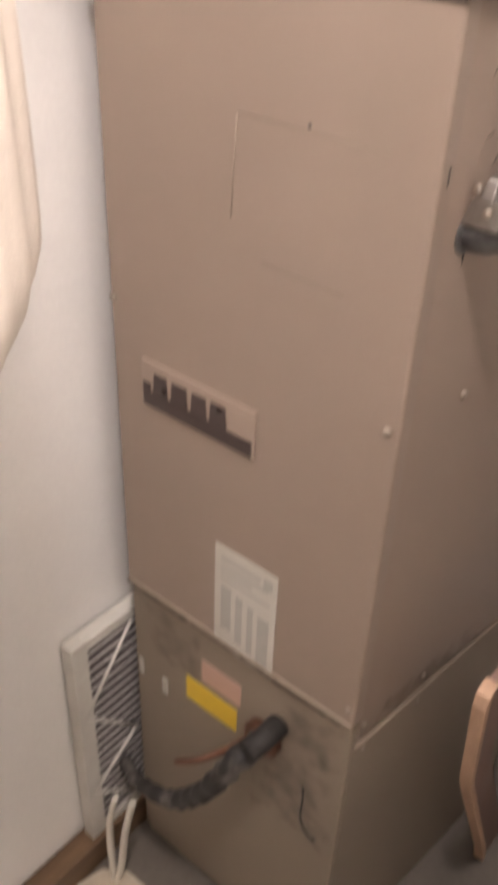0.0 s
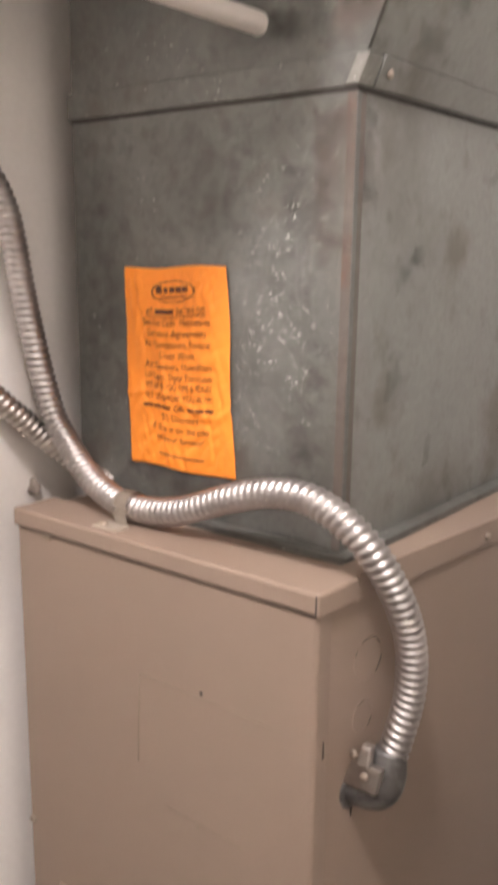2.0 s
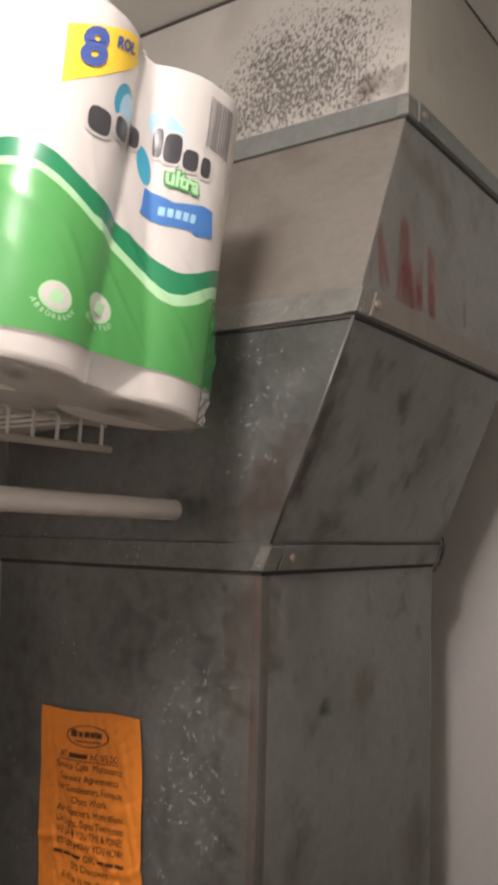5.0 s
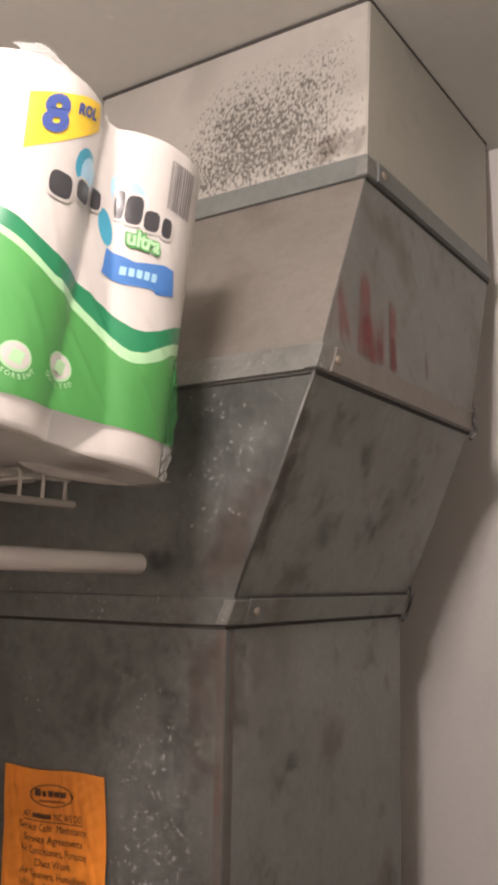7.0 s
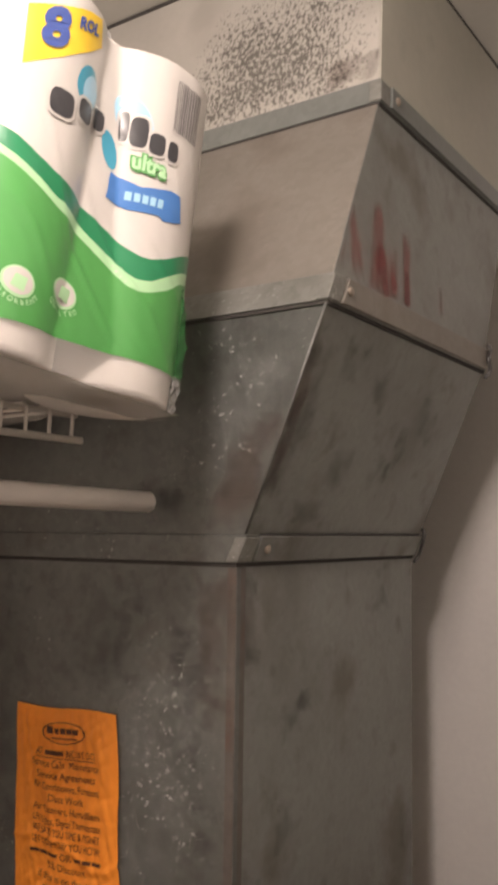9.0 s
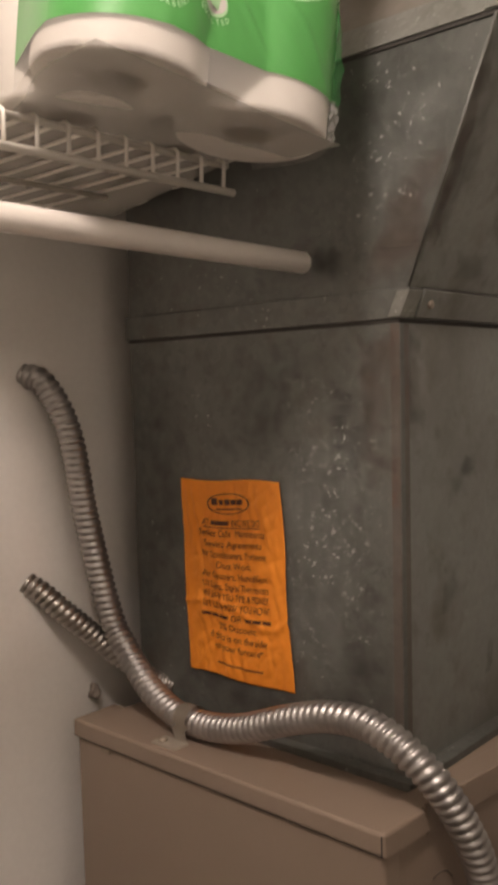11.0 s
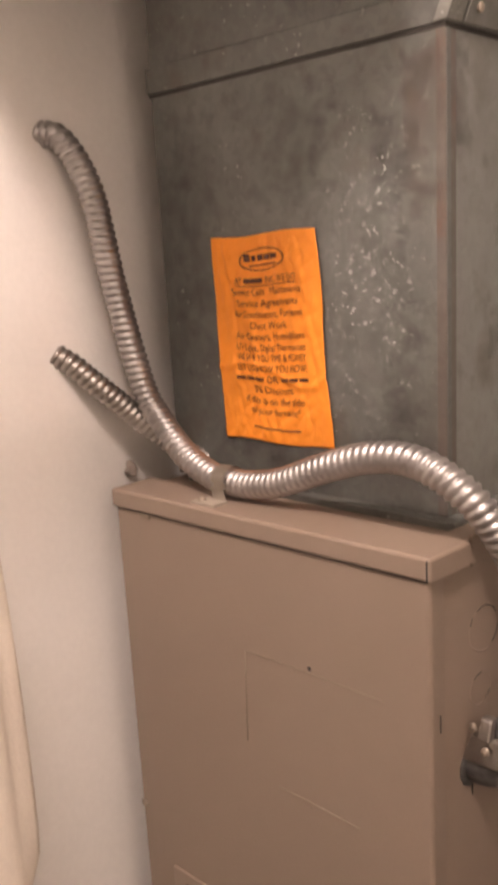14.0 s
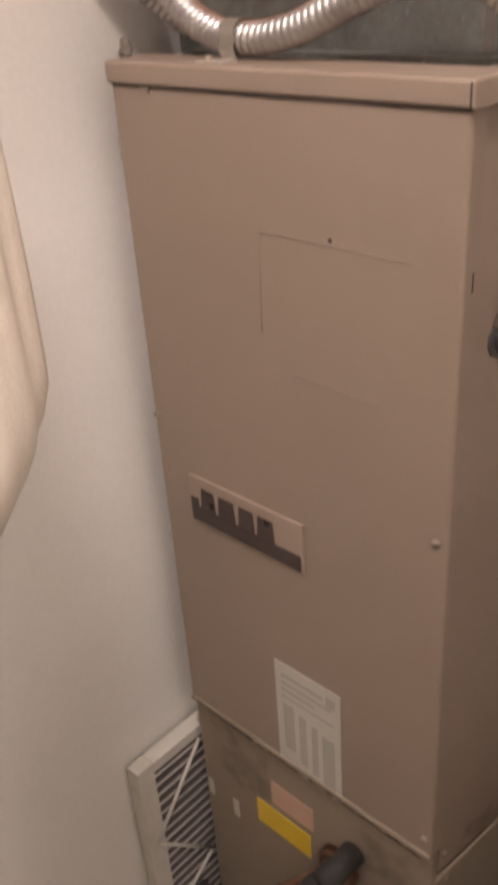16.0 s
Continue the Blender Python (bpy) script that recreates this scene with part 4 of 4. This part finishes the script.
def front(s, h, off=0.0):
    """The printed film over the two outer rolls: s along the face, h up from its foot."""
    q = abs(abs(s) - 0.0575)
    rr = RR + 0.0012
    d = math.sqrt(max(rr * rr - q * q, 0)) if q < rr else 0.0
    if abs(s) < 0.0575:
        d = max(d, 0.030 + 0.022 * (1 - h / 0.29))
        d = d * 0.85 + rr * 0.15
    past = max(0.0, abs(s) - EDGE)
    if past:
        side = Vector((-0.955, 0.296, 0)) * past
        wob = 0.0015 * noise.noise(Vector((s * 30, h * 14, 6.0))) * min(1.0, past / 0.03)
        return tip(P0 + CD * math.copysign(EDGE + 0.0012 + off + wob, s) + side + Vector((0, 0, h)), max(0.0, 1 - past / 0.1))
    wr = 0.0009 * noise.noise(Vector((s * 40, h * 18, 1.0))) + 0.0004 * noise.noise(Vector((s * 110 + h * 60, h * 60, 3.0))) + 0.0016 * max(0.0, 1 - 7 * abs(noise.noise(Vector((s * 20 + h * 15, s * 5 - h * 6, 9.0))))) * max(0.0, 1 - abs(h - 0.09) / 0.12)
    sn = math.copysign(min(1.0, q / EDGE * 2), s) if abs(s) > 0.0575 else 0.0
    out = ND * math.sqrt(1 - sn * sn) + CD * sn
    return tip(P0 + CD * s + ND * d + out * (wr * (1 - abs(sn)) + off + 0.0012 * abs(sn)) + Vector((0, 0, h)), 1.0)


def foot_line(s):
    """The lower edge of the printed film."""
    return 0.0235 + 0.055 * s if s < 0.03 else 0.0252


N = 110
ss = [-EDGE + 2 * EDGE * (0.5 - 0.5 * math.cos(math.pi * i / N)) for i in range(N + 1)]
ss = [-EDGE - 0.3 + 0.02 * k for k in range(15)] + [-EDGE - 0.008] + ss + [EDGE + 0.02 + 0.02 * k for k in range(15)]


def wrap():
    """The whole film sleeve: printed front, then round the sides and back of the rows."""
    bm = bmesh.new()
    cols = [[front(s, foot_line(s) + 0.0005 + (RH - 0.0015 - foot_line(s)) * k / 72) for k in range(73)] for s in ss]
    loop = []
    for k in range(1, 10):
        loop.append([cols[-1][m].lerp(cols[0][m], k / 10) + Vector((-0.045 * math.sin(math.pi * k / 10), 0, 0)) for m in range(73)])
    g = [[bm.verts.new(p) for p in col] for col in cols + loop]
    for p, q in zip(g, g[1:] + g[:1]):
        for k in range(72):
            bm.faces.new((p[k], q[k], q[k + 1], p[k + 1])).smooth = True
    return bm


film = part("film_sleeve", wrap(), film_white, pack, "glossy white printed film")
OFF = 0.00035


def art(name, lower, upper, m, lift=1, rows=8, label=""):
    return part(name, strip(lower, upper, lambda s, h: front(s, h, OFF * lift), rows), m, film, label)


W_T = [(-0.30, 0.118), (-0.20, 0.124), (-0.145, 0.137), (-0.1175, 0.1465), (-0.105, 0.149), (-0.0925, 0.149), (-0.0809, 0.1445), (-0.0667, 0.1367), (-0.0497, 0.131), (-0.0257, 0.1265), (-0.0055, 0.121), (0.0137, 0.1145), (0.0253, 0.108), (0.0367, 0.1045), (0.0462, 0.1053), (0.0603, 0.111), (0.0791, 0.1217), (0.1175, 0.138), (0.20, 0.15)]
W_B = [(-0.30, 0.104), (-0.20, 0.110), (-0.145, 0.123), (-0.1175, 0.132), (-0.104, 0.135), (-0.0907, 0.1355), (-0.0788, 0.130), (-0.0644, 0.1225), (-0.0463, 0.115), (-0.0198, 0.1115), (-0.0034, 0.104), (0.016, 0.096), (0.0277, 0.0887), (0.0362, 0.086), (0.0487, 0.0885), (0.0629, 0.0975), (0.0796, 0.1075), (0.1175, 0.122), (0.20, 0.135)]
W_L = [(-0.30, 0.098), (-0.20, 0.104), (-0.145, 0.117), (-0.1175, 0.126), (-0.103, 0.129), (-0.0899, 0.1295), (-0.0778, 0.1235), (-0.0633, 0.1162), (-0.0449, 0.1085), (-0.0199, 0.103), (-0.0023, 0.096), (0.017, 0.0875), (0.0287, 0.0793), (0.0374, 0.0768), (0.05, 0.080), (0.0648, 0.087), (0.08, 0.0982), (0.1175, 0.112), (0.20, 0.124)]


def at_columns(pts):
    """The heights of a printed line at the sleeve's own columns."""
    out = []
    for u in (s for s in ss if -0.29 < s < 0.20):
        for (p, q), (r, w) in zip(pts, pts[1:]):
            if p <= u <= r:
                out.append((u, q + (w - q) * (u - p) / (r - p)))
                break
    return out


top_l, mid_l, low_l = at_columns(W_T), at_columns(W_B), at_columns(W_L)
art("dark_green_band", mid_l, top_l, film_dark, rows=12)
art("pale_green_band", low_l, mid_l, film_pale)
art("green_field", [(a, foot_line(a)) for a, _ in low_l], low_l, film_green, rows=44)
part("clear_skirt", strip([(u, -0.0015) for u, _ in low_l], [(u, foot_line(u)) for u, _ in low_l], lambda s, h: front(s, h, 0.0003), 6), milky_film, film, "clear film below the print")
# yellow corner flag with its count
art("yellow_flag", lerp_line([(-0.085, 0.1955), (-0.060, 0.2125), (-0.035, 0.233), (-0.019, 0.2485)], 24), lerp_line([(-0.087, 0.240), (-0.060, 0.252), (-0.040, 0.262), (-0.025, 0.267)], 24), film_yellow, 1)
vs, fs = text_mesh("8", 0.0405, 0.0, "CENTER", 0.0018)
part("writing", bm_mapped(vs, fs, lambda a, b: front(-0.0670 + a * 0.95, 0.2300 + b + a * 0.35, OFF * 4)), film_navy, film)
vs, fs = text_mesh("ROL", 0.0125, 0.0, "CENTER", 0.0006)
part("writing", bm_mapped(vs, fs, lambda a, b: front(-0.0390 + a * 0.9, 0.2500 + b + a * 0.35, OFF * 3)), film_navy, film)


def bent(v, square):
    return math.copysign(abs(v) ** square, v)


def blob(cx, cy, rx, ry, m, lift, tilt=0.0, n=28, name="brand_shape", hole=0.0, label="", square=1.0):
    bm = bmesh.new()
    rings = []
    for q in (1.0, 0.75, 0.5, 0.25) if not hole else (1.0, (1 + hole) / 2, hole):
        rings.append([bm.verts.new(front(cx + bent(math.cos(a), square) * rx * q, cy + bent(math.sin(a), square) * ry * q + math.cos(a) * rx * q * tilt, OFF * lift)) for a in (2 * math.pi * k / n for k in range(n))])
    for p, q in zip(rings, rings[1:]):
        for k in range(n):
            bm.faces.new((p[k], p[(k + 1) % n], q[(k + 1) % n], q[k])).smooth = True
    if not hole:
        bm.faces.new(rings[-1])
    return part(name, bm, m, film, label)


# water-drop mark and the maker's word as plain shapes
blob(-0.0310, 0.2095, 0.012, 0.015, film_teal, 1, 0.3, label="teal swirl")
blob(-0.0265, 0.2060, 0.010, 0.013, film_sky, 2, 0.3, label="pale blue swirl")
blob(0.0200, 0.2120, 0.014, 0.017, film_sky, 1, -0.5, label="pale blue swirl")
blob(0.0050, 0.1800, 0.008, 0.013, film_teal, 1, -0.8, label="teal swirl")
WORD = ((-0.0540, 0.1810, 0.0105, 0.0100), (-0.0300, 0.1885, 0.0085, 0.0085), (-0.0100, 0.1965, 0.0068, 0.0085), (0.0140, 0.2035, 0.0030, 0.0125), (0.0238, 0.2015, 0.0062, 0.0125), (0.0378, 0.1965, 0.0066, 0.0088), (0.0522, 0.1965, 0.0052, 0.0085))
for cx, cy, rx, ry in WORD:
    blob(cx, cy, rx + 0.0022, ry + 0.0022, film_white, 3, 0.15, label="white outline shape", square=0.62)
for cx, cy, rx, ry in WORD:
    blob(cx, cy, rx, ry, film_black, 4, 0.15, label="charcoal plain shape", square=0.62)
vs, fs = text_mesh("ultra", 0.0180, 0.0, "CENTER", 0.0020)
part("writing", bm_mapped(vs, fs, lambda a, b: front(0.0340 + a * 0.80, 0.1770 + b, OFF * 5)), film_green, film)
vs, fs = text_mesh("ultra", 0.0180, 0.0, "CENTER", 0.0007)
part("writing", bm_mapped(vs, fs, lambda a, b: front(0.0340 + a * 0.80, 0.1770 + b, OFF * 6)), film_pale, film)
art("blue_ribbon", lerp_line([(0.005, 0.1415), (0.022, 0.1375), (0.048, 0.1415), (0.052, 0.1385), (0.070, 0.1440)], 28), lerp_line([(0.008, 0.1635), (0.030, 0.1585), (0.045, 0.1625), (0.0555, 0.1655), (0.066, 0.1650)], 28), film_blue, 2, label="blue ribbon print")
for k in range(5):
    u0 = 0.0200 + k * 0.0062
    art("ribbon_bar", [(u0, 0.1450 + k * 0.0006), (u0 + 0.0046, 0.1453 + k * 0.0006)], [(u0, 0.1520 + k * 0.0006), (u0 + 0.0046, 0.1523 + k * 0.0006)], film_sky, 3, 2)
# barcode
random.seed(2)
art("barcode_field", [(0.0480 + 0.031 * k / 8, 0.212) for k in range(9)], [(0.0485 + 0.034 * k / 8, 0.2600) for k in range(9)], film_white, 1)
x = 0.0500
while x < 0.0785:
    w = random.choice((0.0007, 0.0011, 0.0018))
    art("barcode_bar", [(x, 0.2145), (x + w, 0.2145)], [(x, 0.2580), (x + w, 0.2580)], barcode_ink, 2, 4)
    x += w + random.choice((0.0007, 0.0011))
# two round seals with their words
for cx, cy, words in ((-0.0655, 0.0465, "ABSORBENT"), (-0.0240, 0.0540, "QUILTED")):
    blob(cx, cy, 0.0125, 0.0108, film_pale, 2, 0.0, name="round_seal", label="pale round seal")
    blob(cx, cy + 0.0005, 0.0108, 0.0092, film_white, 3, 0.0, name="seal_field")
    art("seal_sheet", [(cx - 0.006, cy - 0.004), (cx + 0.004, cy - 0.006)], [(cx - 0.003, cy + 0.005), (cx + 0.006, cy + 0.004)], film_pale, 4, 2)
    for k, ch in enumerate(words):
        a = math.radians(-90 + (k - (len(words) - 1) / 2) * 15.5)
        vs, fs = text_mesh(ch, 0.0050, 0.0, "CENTER", 0.0001)
        ca, sa = math.cos(a + math.pi / 2), math.sin(a + math.pi / 2)
        part("writing", bm_mapped(vs, fs, lambda p, q: front(cx + math.cos(a) * 0.0165 + p * ca - q * sa, cy + math.sin(a) * 0.0138 + p * sa + q * ca, OFF * 2)), film_pale, film)


def flap(base, lift, n=26, m=8):
    """Loose clear film, crinkled, along a line of base points."""
    bm = bmesh.new()
    g = []
    for i in range(n + 1):
        p = base(i / n)
        g.append([bm.verts.new(p + lift(i / n) * (j / m) + Vector((0.003 * noise.noise(Vector((i * 0.5, j * 0.4, 2))), 0.003 * noise.noise(Vector((i * 0.6, j * 0.3, 7))), 0.002 * noise.noise(Vector((i, j, 4)))))) for j in range(m + 1)])
    for p, q in zip(g, g[1:]):
        for j in range(m):
            bm.faces.new((p[j], q[j], q[j + 1], p[j + 1])).smooth = True
    return bm


part("loose_film", flap(lambda t: front(-0.095 + 0.095 * t, RH - 0.003, 0.001), lambda t: Vector((-0.010, 0.0, 0.012 + 0.005 * math.sin(9 * t)))), clear_film, film, "clear crinkled film edge")
part("loose_film", flap(lambda t: front(0.088, 0.098 - 0.072 * t, 0.0012), lambda t: CD * (0.003 + 0.014 * min(1, 1.6 * t)) + ND * (-0.004 - 0.004 * t), 16, 8), green_tint_film, film, "green-tinted crinkled film edge")
part("loose_film", flap(lambda t: front(0.088, 0.027 - 0.030 * t, 0.0012), lambda t: CD * (0.017 - 0.003 * t) + ND * -0.008, 12, 8), clear_film, film, "clear crinkled film edge")


def base_film():
    """Milky film stretched under the rolls."""
    bm = bmesh.new()
    g = []
    for i in range(31):
        r = -0.52 + 4.05 * i / 30
        col = []
        for j in range(21):
            k = -0.42 + 1.84 * j / 20
            p = Vector((0.345 - 0.0935 * r + 0.010 * k, -0.087 + 0.029 * r - 0.118 * k, PZ))
            near = min(1.0, max(0.0, 1 - r * 1.4))
            p = p.lerp(P0 + CD * (0.0575 - 0.115 * k) - ND * (0.0935 * r), near)
            p.z -= 0.0012 - 0.0007 * noise.noise(Vector((i * 0.6, j * 0.6, 3)))
            col.append(bm.verts.new(tip(p, near)))
        g.append(col)
    for p, q in zip(g, g[1:]):
        for j in range(20):
            bm.faces.new((p[j], q[j], q[j + 1], p[j + 1])).smooth = True
    return bm


part("base_film", base_film(), base_milk, pack, "milky film stretched under the rolls")

# ---- hanging garment ----
bm = bmesh.new()
cols = []
for i in range(49):
    a = 2 * math.pi * i / 48
    col = []
    for k in range(41):
        t = k / 40
        foot = 1.272 + 0.035 * (math.cos(a) * 0.5 + 0.5) ** 4
        z = foot + (1.955 - foot) * t
        wide = (0.061 - 0.025 * t) * (1 - 0.5 * max(0, (0.09 - t) / 0.09) ** 2) * (1 - 0.75 * max(0, (t - 0.86) / 0.14) ** 2)
        fold = 1 + 0.07 * math.sin(5 * a + 3 * t) + 0.04 * math.sin(9 * a - 5 * t)
        col.append(bm.verts.new((0.268 + math.sin(a) * wide * 0.75 * fold, -0.364 + math.cos(a) * wide * fold + 0.012 * math.sin(3.0 * t), z)))
    cols.append(col)
for p, q in zip(cols, cols[1:-1] + cols[:1]):
    for k in range(40):
        bm.faces.new((p[k], q[k], q[k + 1], p[k + 1])).smooth = True
for v in cols[-1]:
    bm.verts.remove(v)
bm.faces.new([c[0] for c in cols[:-1]])
garment = thing("hanging_garment", "cream cotton garment hanging from the closet rod", "garment")
hem_line = [(v.co.x, v.co.y, v.co.z + 0.012) for v in (col[0] for col in cols[:-1])]
part("body", bm, cloth, garment)
bm = bmesh.new()
mid = Vector((0.268, -0.364, 0))
rings = [[bm.verts.new((mid.x + (x - mid.x) * k, mid.y + (y - mid.y) * k, z + d)) for x, y, z in hem_line] for k, d in ((1.0, -0.0125), (1.010, -0.0115), (1.010, 0.006), (1.0, 0.007))]
for p, q in zip(rings, rings[1:]):
    for k in range(len(p)):
        bm.faces.new((p[k], p[(k + 1) % len(p)], q[(k + 1) % len(p)], q[k])).smooth = True
part("hem", bm, cloth, garment, "stitched double hem")
part("hanger_loop", bm_tube([(0.268 + 0.0130 * math.cos(k * 0.35), -0.365, 1.9755 + 0.0130 * math.sin(k * 0.35)) for k in range(19)], 0.0016, 8), cloth, garment, "cloth hanging loop round the rod")

# ---- things at the furnace's foot ----
bm = bmesh.new()
ol = [(0.0, -0.60), (0.30, -0.60), (0.30, -0.30), (0.22, -0.15), (0.13, -0.095), (0.08, -0.077), (0.035, -0.078), (0.0, -0.105), (-0.012, -0.15)]
lo, hi = [bm.verts.new((x, y, 0.0005)) for x, y in ol], [bm.verts.new((x, y, 0.009)) for x, y in ol]
bm.faces.new(hi)
for k in range(len(ol)):
    bm.faces.new((lo[k], lo[(k + 1) % len(ol)], hi[(k + 1) % len(ol)], hi[k]))
solid("floor_mat", bm, floor_mat, "beige mat with a rounded edge on the floor", "mat")

filt = thing("air_filter", "pleated furnace filter with white card frame, wedged against the wall", "air filter")
FX0, FX1, FY0, FY1, FZ0, FZ1 = -0.047, -0.022, -0.100, 0.395, 0.0725, 0.565
for a in ((FX0, FX1, FY0, FY0 + 0.030, FZ0, FZ1), (FX0, FX1, FY1 - 0.02, FY1, FZ0, FZ1), (FX0, FX1, FY0 + 0.0305, FY1 - 0.0205, FZ1 - 0.02, FZ1), (FX0, FX1, FY0 + 0.0305, FY1 - 0.0205, FZ0, FZ0 + 0.02)):
    part("frame_bar", bm_box(*a, 0.001), filter_card, filt)
bm = bmesh.new()
step = (FZ1 - FZ0 - 0.04) / 22
run = [(FX1 - d, FZ0 + 0.02 + step * (k + f)) for k in range(22) for f, d in ((0.0, 0.018), (0.30, 0.002), (0.62, 0.002), (0.92, 0.018))]
g = [[bm.verts.new((x, y, z)) for y in (FY0 + 0.018, FY1 - 0.018)] for x, z in run]
for p, q in zip(g, g[1:]):
    bm.faces.new((p[0], p[1], q[1], q[0]))
pleats = part("pleats", bm, filter_media, filt, "dark pleated media with pale ridges")
pleats.data.materials.append(filter_ridge)
# Ridge faces pale, sloped and recessed faces dark.
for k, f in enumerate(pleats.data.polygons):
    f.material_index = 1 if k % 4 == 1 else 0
for z0, z1 in ((0.40, 0.54), (0.40, 0.28), (0.20, 0.28), (0.20, 0.09)):
    part("brace", bm_tube([(FX1 - 0.001, FY0 + 0.015, z0), (FX1 - 0.001, FY0 + 0.12, z1)], 0.0032, 6), filter_card, filt)

drain = thing("gas_and_drain_pipe", "black insulated pipe elbowing out of the lower furnace door", "pipe")
part("elbow", bm_tube(spline([(0.262, 0.008, 0.520), (0.262, -0.030, 0.520), (0.256, -0.048, 0.514), (0.238, -0.056, 0.470), (0.20, -0.062, 0.395), (0.14, -0.060, 0.315), (0.07, -0.050, 0.265), (0.02, -0.035, 0.235), (-0.028, -0.012, 0.215), (-0.050, 0.01, 0.21)], 0.006),
                      lambda i, a: max(0.0125, 0.0185 - 0.00009 * i) + 0.0014 * math.sin(i * 0.9) + 0.0012 * math.cos(4 * a + i), 14), rubber, drain)
part("flange", bm_disc((0.262, 0.005, 0.520), (0, -1, 0), 0.031, 0.014, 20), copper, drain, "tarnished copper flange")
part("valve_stub", bm_tube([(0.285, 0.006, 0.565), (0.284, -0.03, 0.565), (0.278, -0.055, 0.560)], 0.017, 12), rubber, drain)
part("copper_tube", bm_tube(spline([(0.24, 0.006, 0.500), (0.225, -0.03, 0.492), (0.19, -0.055, 0.46), (0.15, -0.062, 0.425)], 0.006), 0.0055, 10), copper, drain, "tarnished copper tube")

clip = solid("plastic_clip", bm_tube(spline([(0.03, -0.085, 0.235), (0.018, -0.092, 0.16), (0.022, -0.098, 0.06), (0.032, -0.10, 0.006), (0.044, -0.096, 0.06), (0.052, -0.088, 0.16), (0.056, -0.07, 0.235)], 0.006), lambda i, a: 0.0065 + 0.002 * math.cos(2 * a), 10), plastic_white, "white plastic loop standing below the pipe", "clip")

board = thing("leaning_board", "narrow reddish wooden board standing beside the furnace", "board")


def profile(y_in, y_out, x0, x1):
    """A bent board: its side outline swept through its thickness."""
    pts = [(0.372, 0.0), (0.352, 0.06), (0.156, 0.47), (0.146, 0.50), (0.102, 0.700), (0.104, 0.722), (0.116, 0.728)]
    bm = bmesh.new()
    g = [[bm.verts.new((x + (0.004 if z > 0.6 else 0), y + d, z)) for x, d in ((x0, y_in), (x1, y_in), (x1, y_out), (x0, y_out))] for y, z in pts]
    for p, q in zip(g, g[1:]):
        for k in range(4):
            bm.faces.new((p[k], p[(k + 1) % 4], q[(k + 1) % 4], q[k]))
    bm.faces.new(g[0][::-1])
    bm.faces.new(g[-1])
    return bm


part("panel", profile(0.012, 0.07, 0.502, 0.514), board_face, board)
part("edge_strip", profile(0.0, 0.0118, 0.499, 0.517), board_edge, board, "bare pale wooden edge")
